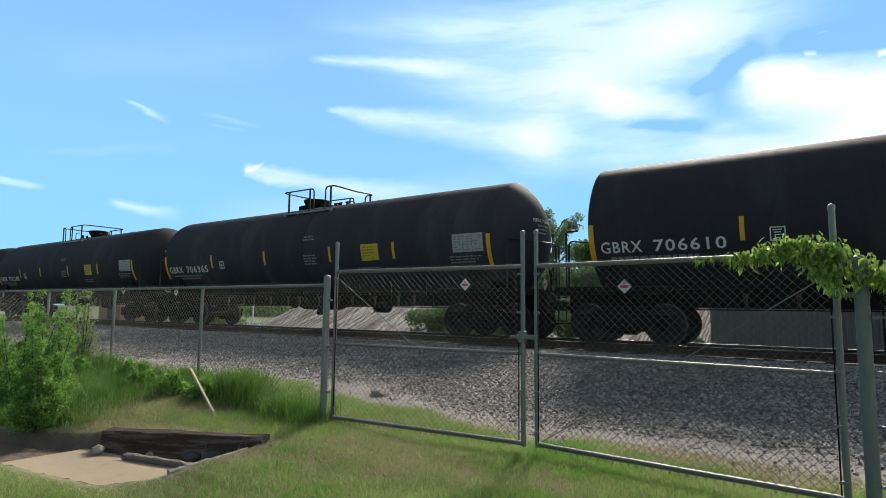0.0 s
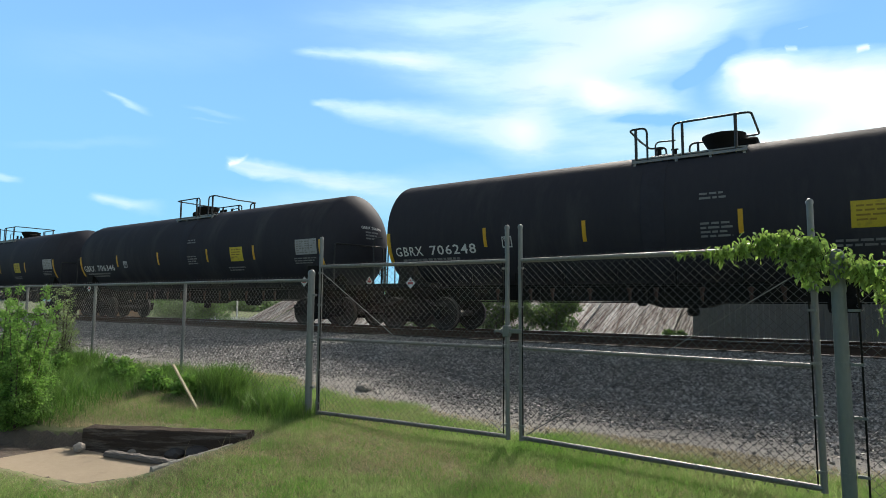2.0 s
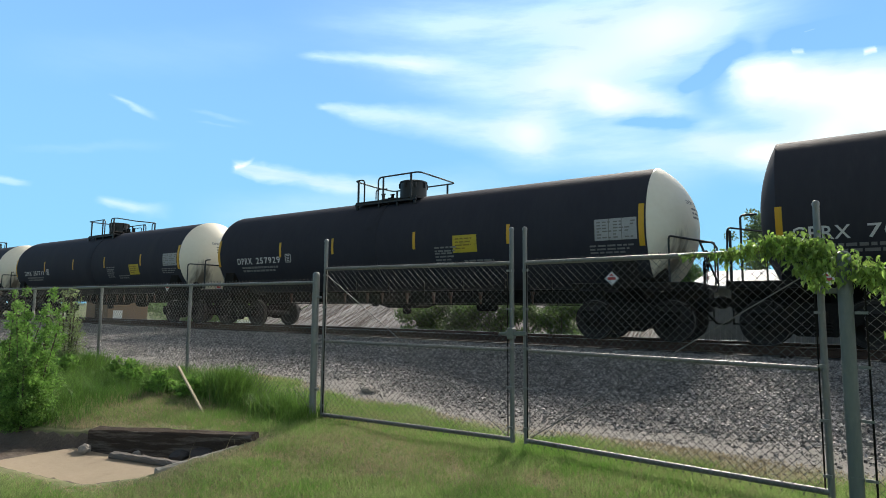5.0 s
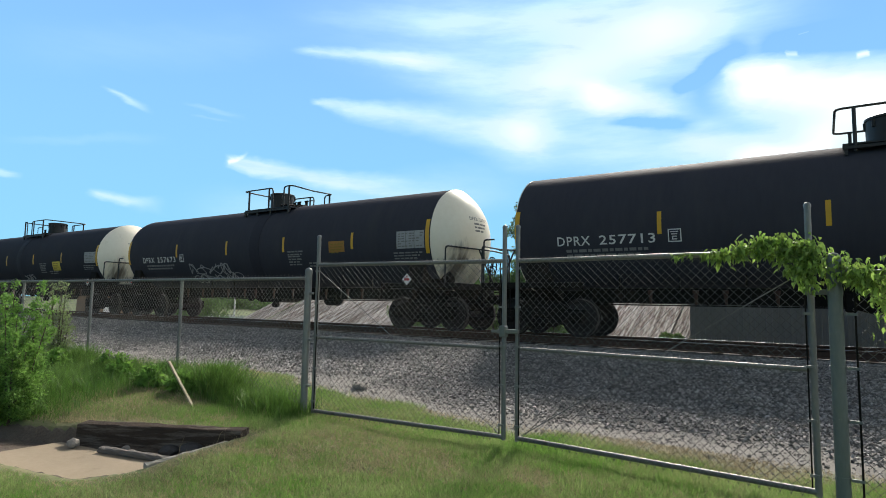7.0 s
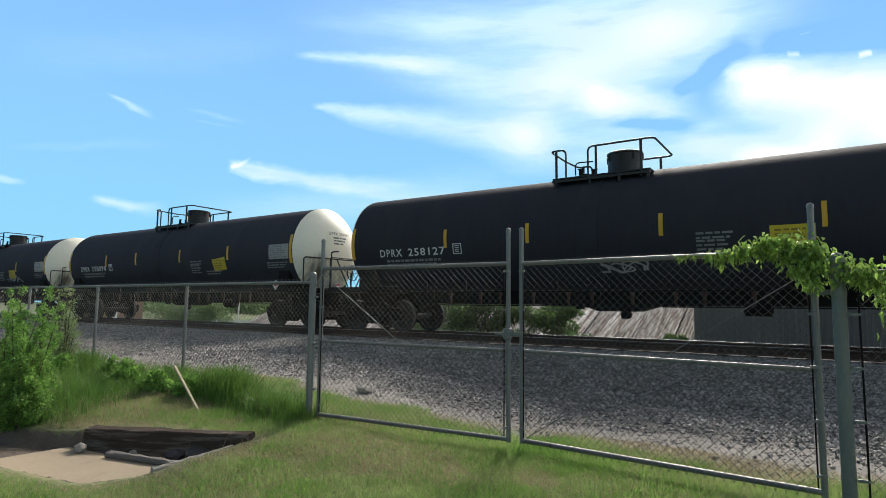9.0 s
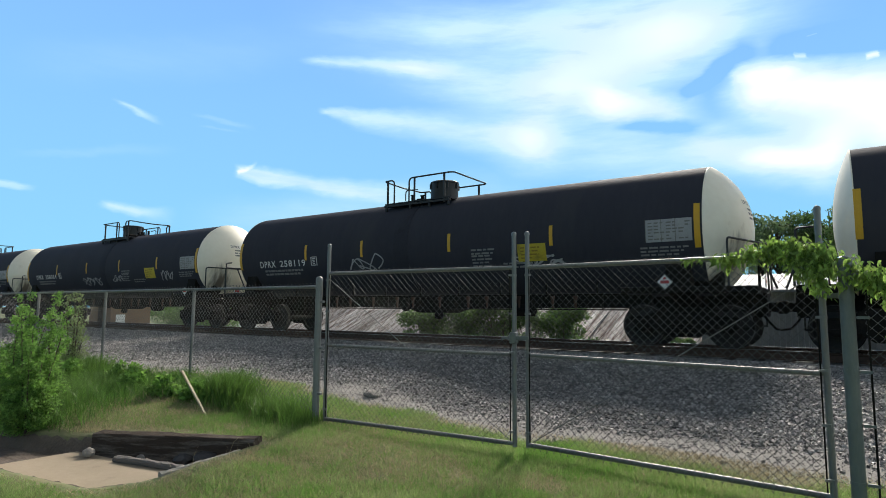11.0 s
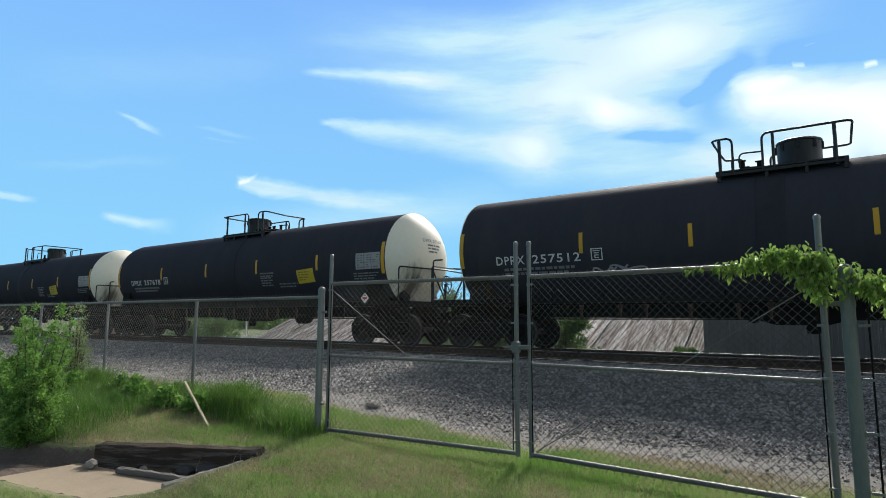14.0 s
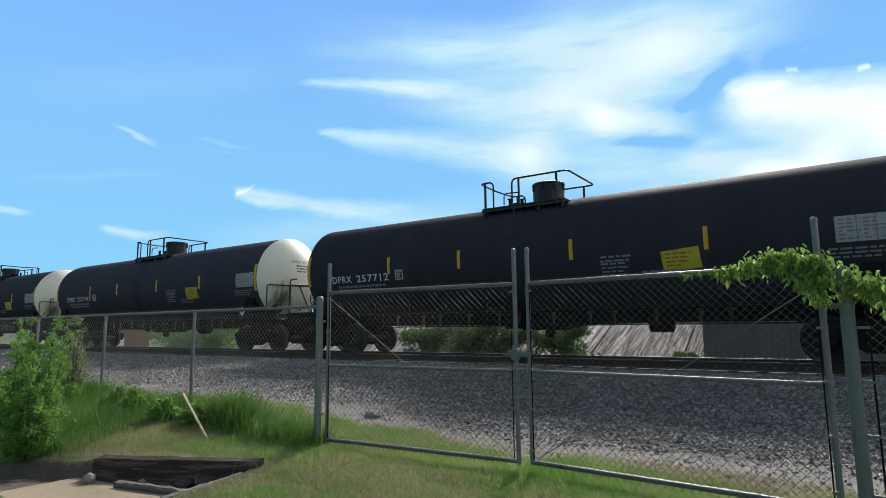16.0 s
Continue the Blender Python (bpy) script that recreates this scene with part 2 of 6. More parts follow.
def ground_material():
    m = mat("ground", (0.2, 0.185, 0.095), (0.12, 0.15, 0.055), 1.6, 0.95, bump=0.6, bump_scale=35, spread=0.12)
    n, l = m.node_tree.nodes, m.node_tree.links
    b = n["Principled BSDF"]
    turf = b.inputs["Base Color"].links[0].from_socket
    pos = n.new("ShaderNodeTexCoord")
    sep = n.new("ShaderNodeSeparateXYZ")
    l.new(pos.outputs["Object"], sep.inputs[0])

    def noise_at(scale, detail=5):
        t = n.new("ShaderNodeTexNoise")
        t.inputs["Scale"].default_value, t.inputs["Detail"].default_value = scale, detail
        l.new(pos.outputs["Object"], t.inputs[0])
        return t.outputs[0]

    def step(value, low, high, wob, amount):
        a = n.new("ShaderNodeMath")
        a.operation = "MULTIPLY_ADD"
        l.new(wob, a.inputs[0])
        a.inputs[1].default_value = amount
        l.new(value, a.inputs[2])
        r = n.new("ShaderNodeMapRange")
        r.inputs[1].default_value, r.inputs[2].default_value = low + amount / 2, high + amount / 2
        l.new(a.outputs[0], r.inputs[0])
        return r.outputs[0]

    def mixed(fac, a, bcol):
        x = n.new("ShaderNodeMix")
        x.data_type = "RGBA"
        l.new(fac, x.inputs["Factor"])
        for key, v in (("A", a), ("B", bcol)):
            if isinstance(v, tuple):
                x.inputs[key].default_value = (*v, 1)
            else:
                l.new(v, x.inputs[key])
        return x.outputs["Result"]

    wob = noise_at(1.4)
    sandy = mixed(noise_at(3), (0.265, 0.25, 0.226), (0.19, 0.178, 0.16))
    vor = n.new("ShaderNodeTexVoronoi")
    vor.inputs["Scale"].default_value = 26
    l.new(pos.outputs["Object"], vor.inputs[0])
    grit = n.new("ShaderNodeHueSaturation")
    grit.inputs["Saturation"].default_value = 0.0
    grit.inputs["Value"].default_value = 0.14
    l.new(vor.outputs["Color"], grit.inputs["Color"])
    stones = mixed(noise_at(9), grit.outputs[0], (0.085, 0.078, 0.07))
    c = mixed(step(sep.outputs["Y"], 6.1, 6.5, wob, 0.9), turf, sandy)
    c = mixed(step(sep.outputs["Y"], 7.0, 7.5, wob, 0.9), c, stones)
    far = mixed(noise_at(0.35), (0.075, 0.12, 0.03), (0.16, 0.16, 0.07))
    c = mixed(step(sep.outputs["Y"], 17.0, 18.0, wob, 1.0), c, far)
    l.new(c, b.inputs["Base Color"])
    return m


# ---- mesh code ----
class Geo:
    """Collects faces of one mesh."""

    def __init__(self):
        self.v, self.f, self.mi = [], [], []

    def add(self, verts, faces, mi=0):
        k = len(self.v)
        self.v += [tuple(p) for p in verts]
        self.f += [tuple(i + k for i in f) for f in faces]
        self.mi += [mi] * len(faces)
        return self

    def box(self, a, b, m=None, bevel=0.0, mi=0):
        """A box from corner a to corner b, with chamfered upright and lying edges when bevel is given."""
        (x0, y0, z0), (x1, y1, z1) = a, b
        if bevel <= 0:
            vs = [Vector((x, y, z)) for z in (z0, z1) for y in (y0, y1) for x in (x0, x1)]
            fs = [(0, 2, 3, 1), (4, 5, 7, 6), (0, 1, 5, 4), (2, 6, 7, 3), (0, 4, 6, 2), (1, 3, 7, 5)]
        else:
            e = bevel
            ring = lambda d, z: [Vector(p) for p in ((x0 + d + e, y0 + d, z), (x1 - d - e, y0 + d, z), (x1 - d, y0 + d + e, z), (x1 - d, y1 - d - e, z), (x1 - d - e, y1 - d, z), (x0 + d + e, y1 - d, z), (x0 + d, y1 - d - e, z), (x0 + d, y0 + d + e, z))]
            vs = ring(e, z0) + ring(0, z0 + e) + ring(0, z1 - e) + ring(e, z1)
            fs = [tuple(range(7, -1, -1)), tuple(range(24, 32))]
            for r in range(3):
                fs += [(r * 8 + i, r * 8 + (i + 1) % 8, r * 8 + 8 + (i + 1) % 8, r * 8 + 8 + i) for i in range(8)]
        if m is not None:
            vs = [m @ p for p in vs]
        return self.add(vs, fs, mi)

    def tube(self, pts, r, n=8, caps=True, mi=0):
        """A round bar along points; r may be one radius or one for each point."""
        pts = [Vector(p) for p in pts]
        rs = r if isinstance(r, (list, tuple)) else [r] * len(pts)
        vs, fs, up = [], [], None
        for i, p in enumerate(pts):
            d = (pts[min(i + 1, len(pts) - 1)] - pts[max(i - 1, 0)]).normalized()
            if up is None:
                up = d.orthogonal().normalized()
            up = (up - d * up.dot(d)).normalized()
            side = d.cross(up)
            vs += [p + (up * math.cos(2 * math.pi * k / n) + side * math.sin(2 * math.pi * k / n)) * rs[i] for k in range(n)]
        for i in range(len(pts) - 1):
            fs += [(i * n + k, i * n + (k + 1) % n, (i + 1) * n + (k + 1) % n, (i + 1) * n + k) for k in range(n)]
        if caps:
            fs += [tuple(range(n - 1, -1, -1)), tuple(range((len(pts) - 1) * n, len(pts) * n))]
        return self.add(vs, fs, mi)

    def lathe(self, prof, n=32, m=None, mi=0):
        """Revolve (along, radius) pairs round the x axis of m."""
        vs, fs = [], []
        for a, r in prof:
            vs += [Vector((a, r * math.cos(2 * math.pi * k / n), r * math.sin(2 * math.pi * k / n))) for k in range(n)]
        for i in range(len(prof) - 1):
            fs += [(i * n + k, i * n + (k + 1) % n, (i + 1) * n + (k + 1) % n, (i + 1) * n + k) for k in range(n)]
        fs += [tuple(range(n - 1, -1, -1)), tuple(range((len(prof) - 1) * n, len(prof) * n))]
        if m is not None:
            vs = [m @ p for p in vs]
        return self.add(vs, fs, mi)

    def mesh(self, name, mats, smooth=False):
        me = bpy.data.meshes.new(name)
        me.from_pydata(self.v, [], self.f)
        for mt in mats if isinstance(mats, (list, tuple)) else [mats]:
            me.materials.append(mt)
        me.polygons.foreach_set("material_index", self.mi)
        if smooth:
            me.polygons.foreach_set("use_smooth", [True] * len(self.f))
            me.set_sharp_from_angle(angle=radians(38))
        me.update()
        return me


def arc(p0, corner, p1, r, n=5):
    """Points from p0 round a corner of radius r to p1."""
    p0, corner, p1 = Vector(p0), Vector(corner), Vector(p1)
    a, b = (p0 - corner).normalized(), (p1 - corner).normalized()
    s, e = corner + a * r, corner + b * r
    return [p0] + [s.lerp(corner, k / n).lerp(corner.lerp(e, k / n), k / n) for k in range(n + 1)] + [p1]


def part(name, mesh, parent, label="", m=None):
    ob = new(name, mesh)
    ob.parent = parent
    if m is not None:
        ob.matrix_basis = m
    if label:
        ob["label"] = label
    return ob


def thing(name, label, category, m=None, group="", kind="", mesh=None):
    ob = new(name, mesh)
    if m is not None:
        ob.matrix_basis = m
    return tagged(ob, label, category, group, kind)


def soup(verts, faces, name, mats, smooth=False):
    me = bpy.data.meshes.new(name)
    me.from_pydata(verts.tolist() if hasattr(verts, "tolist") else verts, [], faces.tolist() if hasattr(faces, "tolist") else faces)
    for mt in mats if isinstance(mats, (list, tuple)) else [mats]:
        me.materials.append(mt)
    if smooth:
        me.polygons.foreach_set("use_smooth", [True] * len(me.polygons))
    me.update()
    return me


def smooth01(v):
    v = np.clip(v, 0, 1)
    return v * v * (3 - 2 * v)


# ---- sky backdrop, ground, track ----
STREAKS = [  # tip and end (azimuth / 10 deg, height), bend, half width at tip and end, rise, fall, hardness, density
    (-4.72, 2, -2.1, 1.61, -0.036, 0.031, 0.426, 0.04, 0.8, 0.05, 0.95),
    (-3.17, 1.9, -0.64, 1.33, 0, 0.352, 0.442, 0.3, 0.75, 0, 0.8),
    (-4.9, 2.49, -3.12, 2.39, -0.024, 0.042, 0.185, 0.12, 0.55, 0, 0.85),
    (-4.34, 2.53, -0.81, 1.99, 0, 0.197, 0.491, 0.25, 0.7, 0, 0.8),
    (-2.94, 2.26, -0.02, 2.72, 0, 0.309, 0.515, 0.3, 0.7, 0, 0.85),
    (-4.46, 2.99, -0.46, 2.7, 0, 0.242, 0.545, 0.35, 0.8, 0, 0.7),
    (-2.15, 2.14, -0.81, 1.83, 0, 0.191, 0.169, 0.3, 0.7, 0, 0.9),
    (-0.9, 2.09, 1.21, 1.5, 0, 0.237, 0.576, 0.22, 0.9, 0, 1.9),
    (-0.75, 2.14, -0.09, 2.14, 0, 0.115, 0.136, 0.15, 0.7, 0, 0.8),
    (-1.26, 1.66, 0.27, 1.22, 0, 0.258, 0.367, 0.3, 0.8, 0, 1.1),
    (-5.49, 1.34, -3.11, 1.08, 0.017, 0.068, 0.167, 0.03, 0.3, 0.2, 1.1),
    (-5.46, 1.31, -5.26, 1.44, 0.016, 0.033, 0.016, 0.1, 0.7, 0, 0.7),
    (-6.55, 0.88, -5.88, 0.81, 0.01, 0.046, 0.07, 0.15, 0.4, 0, 0.95),
    (-6.51, 1.84, -6.07, 1.7, 0.01, 0.022, 0.043, 0.3, 0.5, 0, 0.8),
    (-5.89, 1.83, -5.24, 1.77, 0, 0.027, 0.044, 0.3, 0.6, 0, 0.26),
    (-5.84, 1.71, -5.39, 1.7, 0, 0.016, 0.022, 0.3, 0.6, 0, 0.16),
    (-7.41, 0.99, -7.01, 0.93, 0, 0.04, 0.036, 0.2, 0.7, 0.3, 0.75),
    (-7.45, 1.95, -4.68, 2.75, 0.053, 0.211, 0.29, 0.3, 0.7, 0, 0.14),
    (-7.26, 1.2, -5.87, 1.49, 0, 0.039, 0.069, 0.3, 0.7, 0, 0.13),
    (-6.02, 0.76, -2.16, 1.25, 0, 0.262, 0.285, 0.3, 0.7, 0, 0.5),
    (-5.01, 2.85, -2.95, 2.81, 0, 0.085, 0.158, 0.3, 0.7, 0, 0.16),
    (-1.75, 1.82, -0.86, 1.7, -0.017, 0.055, 0.105, 0.25, 0.7, 0.2, -0.85),
    (-1.2, 2.01, -0.44, 2.44, 0, 0.065, 0.13, 0.2, 0.8, 0.1, -0.75),
    (-0.47, 2.4, 0.68, 2.18, 0, 0.148, 0.168, 0.2, 0.8, 0.1, -0.5),
    (-0.18, 2.23, -0.07, 2.2, 0, 0.036, 0.03, 0.2, 0.8, 0, 0.9),
    (-0.12, 2.39, -0.01, 2.38, 0, 0.02, 0.02, 0.2, 0.8, 0, 0.63),
    (0.28, 2.09, 0.38, 2.1, 0, 0.034, 0.034, 0.2, 0.8, 0, 1.17),
    (-2.9, 2.95, 0.3, 3.2, 0, 0.5, 0.9, 0.3, 0.8, 0, 0.5),
    (-0.9, 1.35, 0.8, 1.3, 0, 0.25, 0.4, 0.3, 0.8, 0, 0.85),
    (-5.3, 2.9, -1.6, 2.75, 0.05, 0.5, 0.6, 0.35, 0.65, 0, 0.26),
    (-4.4, 2.25, -1.2, 2, 0, 0.12, 0.3, 0.4, 0.7, 0, 0.22),
]
# glowing clouds out of view, added as white fill light
FILL_CLOUDS = [  # azimuth / 10 deg, height, slant, half length, half width, density
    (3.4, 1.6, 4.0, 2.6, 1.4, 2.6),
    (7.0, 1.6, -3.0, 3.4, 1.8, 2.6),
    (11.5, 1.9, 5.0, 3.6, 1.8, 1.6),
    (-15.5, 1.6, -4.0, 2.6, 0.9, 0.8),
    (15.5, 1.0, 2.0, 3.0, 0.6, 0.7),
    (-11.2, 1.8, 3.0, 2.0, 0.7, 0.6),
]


def cloud_material():
    m = bpy.data.materials.new("cloud_layer")
    m.use_nodes = True
    n, l = m.node_tree.nodes, m.node_tree.links
    n.remove(n["Principled BSDF"])
    uv = n.new("ShaderNodeUVMap")

    def noise_vec(scale, amount, src, stretch):
        mp = n.new("ShaderNodeMapping")
        mp.inputs["Scale"].default_value = stretch
        l.new(src, mp.inputs[0])
        t = n.new("ShaderNodeTexNoise")
        t.inputs["Scale"].default_value, t.inputs["Detail"].default_value = scale, 5
        l.new(mp.outputs[0], t.inputs[0])
        s = n.new("ShaderNodeVectorMath")
        s.operation = "SUBTRACT"
        s.inputs[1].default_value = (0.5, 0.5, 0.5)
        l.new(t.outputs["Color"], s.inputs[0])
        k = n.new("ShaderNodeVectorMath")
        k.operation = "SCALE"
        k.inputs["Scale"].default_value = amount
        l.new(s.outputs[0], k.inputs[0])
        a = n.new("ShaderNodeVectorMath")
        l.new(src, a.inputs[0])
        l.new(k.outputs[0], a.inputs[1])
        return a.outputs[0]

    p = noise_vec(1.6, 0.24, uv.outputs[0], (0.6, 1.3, 1))
    p = noise_vec(5.0, 0.085, p, (0.6, 1.4, 1))
    p = noise_vec(18.0, 0.03, p, (0.5, 1.4, 1))

    def math_node(kind, a, b=None):
        x = n.new("ShaderNodeMath")
        x.operation = kind
        for i, v in enumerate((a, b)):
            if v is not None and not isinstance(v, (int, float)):
                l.new(v, x.inputs[i])
            elif v is not None:
                x.inputs[i].default_value = v
        return x.outputs[0]

    def ranged(v, lo, hi, to_lo, to_hi, smooth=True):
        r = n.new("ShaderNodeMapRange")
        if smooth:
            r.interpolation_type = "SMOOTHSTEP"
        for i, k in enumerate((lo, hi, to_lo, to_hi)):
            r.inputs[i + 1].default_value = k
        l.new(v, r.inputs[0])
        return r.outputs[0]

    def placed(u, v, turn, sx, sy):
        mp = n.new("ShaderNodeMapping")
        mp.vector_type = "TEXTURE"
        mp.inputs["Location"].default_value = (u, v, 0)
        mp.inputs["Rotation"].default_value = (0, 0, turn)
        mp.inputs["Scale"].default_value = (sx, sy, 1)
        l.new(p, mp.inputs[0])
        return mp.outputs[0]

    layers = []
    for u, v, slant, length, width, density in FILL_CLOUDS:
        flat = n.new("ShaderNodeVectorMath")
        flat.operation = "MULTIPLY"
        flat.inputs[1].default_value = (1, 1, 0)
        l.new(placed(u, v, radians(slant), length, width), flat.inputs[0])
        ln = n.new("ShaderNodeVectorMath")
        ln.operation = "LENGTH"
        l.new(flat.outputs[0], ln.inputs[0])
        layers.append(ranged(ln.outputs["Value"], 1.08, 0.3, 0.0, density))
    for u0, v0, u1, v1, bend, w0, w1, rise, fall, hard, density in STREAKS:
        sep = n.new("ShaderNodeSeparateXYZ")
        l.new(placed(u0, v0, math.atan2(v1 - v0, u1 - u0), math.hypot(u1 - u0, v1 - v0), 1), sep.inputs[0])
        along, across = sep.outputs["X"], sep.outputs["Y"]
        if bend:
            bow = math_node("MULTIPLY", math_node("MULTIPLY", along, math_node("SUBTRACT", 1, along)), 4 * bend)
            across = math_node("ADD", across, bow)
        d = math_node("DIVIDE", math_node("ABSOLUTE", across), ranged(along, 0, 1, w0, w1, False))
        body = ranged(d, 1.25, hard, 0.0, density)
        ends = math_node("MULTIPLY", ranged(along, 0, rise, 0, 1), ranged(along, 1, fall, 0, 1))
        layers.append(math_node("MULTIPLY", body, ends))
    total = layers[0]
    for v in layers[1:]:
        total = math_node("ADD", total, v)
    total = math_node("MAXIMUM", total, 0.0)
    # thin wisps all round the horizon
    mp = n.new("ShaderNodeMapping")
    mp.inputs["Scale"].default_value = (0.45, 2.2, 1)
    mp.inputs["Rotation"].default_value = (0, 0, 0.18)
    l.new(uv.outputs[0], mp.inputs[0])
    t = n.new("ShaderNodeTexNoise")
    t.inputs["Scale"].default_value, t.inputs["Detail"].default_value, t.inputs["Roughness"].default_value = 2.4, 9, 0.62
    l.new(mp.outputs[0], t.inputs[0])
    r = n.new("ShaderNodeMapRange")
    r.inputs[1].default_value, r.inputs[2].default_value, r.inputs[3].default_value, r.inputs[4].default_value = 0.3, 0.72, 0.6, 1.3
    l.new(t.outputs[0], r.inputs[0])
    mul = n.new("ShaderNodeMath")
    mul.operation = "MULTIPLY"
    mul.use_clamp = True
    l.new(total, mul.inputs[0])
    l.new(r.outputs[0], mul.inputs[1])
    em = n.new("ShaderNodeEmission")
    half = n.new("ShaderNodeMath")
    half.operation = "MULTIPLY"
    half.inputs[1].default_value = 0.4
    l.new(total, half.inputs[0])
    pale = n.new("ShaderNodeValToRGB")  # thin cloud lets the blue through; thickest, near the sun or added, shines brightest
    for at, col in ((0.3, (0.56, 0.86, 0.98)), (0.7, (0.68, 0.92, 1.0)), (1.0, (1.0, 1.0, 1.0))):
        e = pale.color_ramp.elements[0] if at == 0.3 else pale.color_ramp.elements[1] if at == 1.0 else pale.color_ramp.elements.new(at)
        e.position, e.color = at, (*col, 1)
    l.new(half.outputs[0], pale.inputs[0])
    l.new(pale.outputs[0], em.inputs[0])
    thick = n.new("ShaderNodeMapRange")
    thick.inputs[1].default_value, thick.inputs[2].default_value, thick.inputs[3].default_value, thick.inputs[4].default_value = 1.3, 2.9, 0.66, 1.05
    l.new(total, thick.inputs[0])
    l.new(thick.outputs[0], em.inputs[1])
    # clear sky behind the clouds: paler at the horizon, deep in the middle, veiled again higher up
    sp = n.new("ShaderNodeSeparateXYZ")
    l.new(uv.outputs[0], sp.inputs[0])
    up = n.new("ShaderNodeMapRange")
    up.inputs[2].default_value = 3.8
    l.new(sp.outputs["Y"], up.inputs[0])
    blue = n.new("ShaderNodeValToRGB")
    for at, col in ((0.0, (0.30, 0.72, 1.0)), (0.2, (0.18, 0.60, 1.0)), (0.42, (0.11, 0.47, 1.0)), (0.62, (0.14, 0.44, 1.0)), (1.0, (0.22, 0.47, 1.0))):
        e = blue.color_ramp.elements[0] if at == 0 else blue.color_ramp.elements[1] if at == 1 else blue.color_ramp.elements.new(at)
        e.position, e.color = at, (*col, 1)
    l.new(up.outputs[0], blue.inputs[0])
    tr = n.new("ShaderNodeEmission")
    l.new(blue.outputs[0], tr.inputs[0])
    # clear sky darkens away from the sun, dimming blue fill from behind the view
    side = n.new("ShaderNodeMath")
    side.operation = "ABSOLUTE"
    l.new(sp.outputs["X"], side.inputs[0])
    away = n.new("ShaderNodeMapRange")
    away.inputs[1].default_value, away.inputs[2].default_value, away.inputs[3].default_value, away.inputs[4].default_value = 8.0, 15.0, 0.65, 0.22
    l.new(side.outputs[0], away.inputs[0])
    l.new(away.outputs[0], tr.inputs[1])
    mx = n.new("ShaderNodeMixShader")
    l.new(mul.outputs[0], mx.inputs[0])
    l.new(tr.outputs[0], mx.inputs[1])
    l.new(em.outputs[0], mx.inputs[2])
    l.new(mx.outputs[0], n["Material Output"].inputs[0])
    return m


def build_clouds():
    """A glowing ring of sky and cirrus far beyond everything, with unseen fill clouds."""
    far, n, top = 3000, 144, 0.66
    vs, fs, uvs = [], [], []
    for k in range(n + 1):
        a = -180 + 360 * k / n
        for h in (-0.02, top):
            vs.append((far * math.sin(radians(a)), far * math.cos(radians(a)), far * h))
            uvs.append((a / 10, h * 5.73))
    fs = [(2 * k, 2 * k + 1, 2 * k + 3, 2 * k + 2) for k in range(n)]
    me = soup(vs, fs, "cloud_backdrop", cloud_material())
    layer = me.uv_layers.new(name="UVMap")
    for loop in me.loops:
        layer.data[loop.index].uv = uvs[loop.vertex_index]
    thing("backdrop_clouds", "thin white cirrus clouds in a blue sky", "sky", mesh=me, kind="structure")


RAIL_Z, TRACK_Y = 0.765, 14.3
PIT = [(-8.5, 1.7), (-8.5, 2.8), (-6.86, 3.23), (-5.14, 4.09), (-4.98, 3.4), (-5.04, 2.93), (-5.3, 2.48), (-6.3, 2.18), (-6.95, 1.95)]


def inside_pit(x, y):
    """Signed distance to the pit's outline, positive inside."""
    px, py = np.array(PIT).T
    qx, qy = np.roll(px, -1), np.roll(py, -1)
    x, y = np.asarray(x, float)[..., None], np.asarray(y, float)[..., None]
    ex, ey = qx - px, qy - py
    t = np.clip(((x - px) * ex + (y - py) * ey) / (ex * ex + ey * ey), 0, 1)
    d = np.hypot(x - px - t * ex, y - py - t * ey).min(-1)
    cross = ((py > y) != (qy > y)) & (x < ex * (y - py) / np.where(ey == 0, 1e-9, ey) + px)
    return np.where(cross.sum(-1) % 2 == 1, d, -d)


def height(x, y):
    """The ground's height: yard, gravel, ballast bank, far side."""
    x, y = np.asarray(x, float), np.asarray(y, float)
    yard = 0.06 + 0.2 * smooth01((-x - 3.6) / 5.0) + 0.07 * smooth01((y - 3.4) / 1.6) * smooth01((-x - 4) / 3)
    z = yard + 0.12 * smooth01((y - 6.0) / 3.0) + (0.56 - yard - 0.12) * smooth01((y - 8.3) / 3.9)
    z = np.where(y > 15.6, 0.58 - 0.85 * smooth01((y - 15.9) / 3.5), z)
    z = z - 0.1 * smooth01((3.5 - y) / 0.9) * smooth01((-x - 3.4) / 1.5)
    z = z - 0.13 * smooth01((3.9 - y) / 0.9) * smooth01((-x - 6.4) / 0.9)
    z = np.where(y < 1.0, z - 0.02 * np.clip(1 - y, 0, 5), z)
    bumps = 0.02 * np.sin(x * 2.1 + 1.3 * np.sin(y * 1.7)) * np.sin(y * 2.3 + 0.5) * (y < 9)
    z = z + bumps
    pit = inside_pit(x, y)
    return np.where(pit > -0.02, z + (-0.11 - z) * smooth01((pit + 0.02) / 0.14), z)


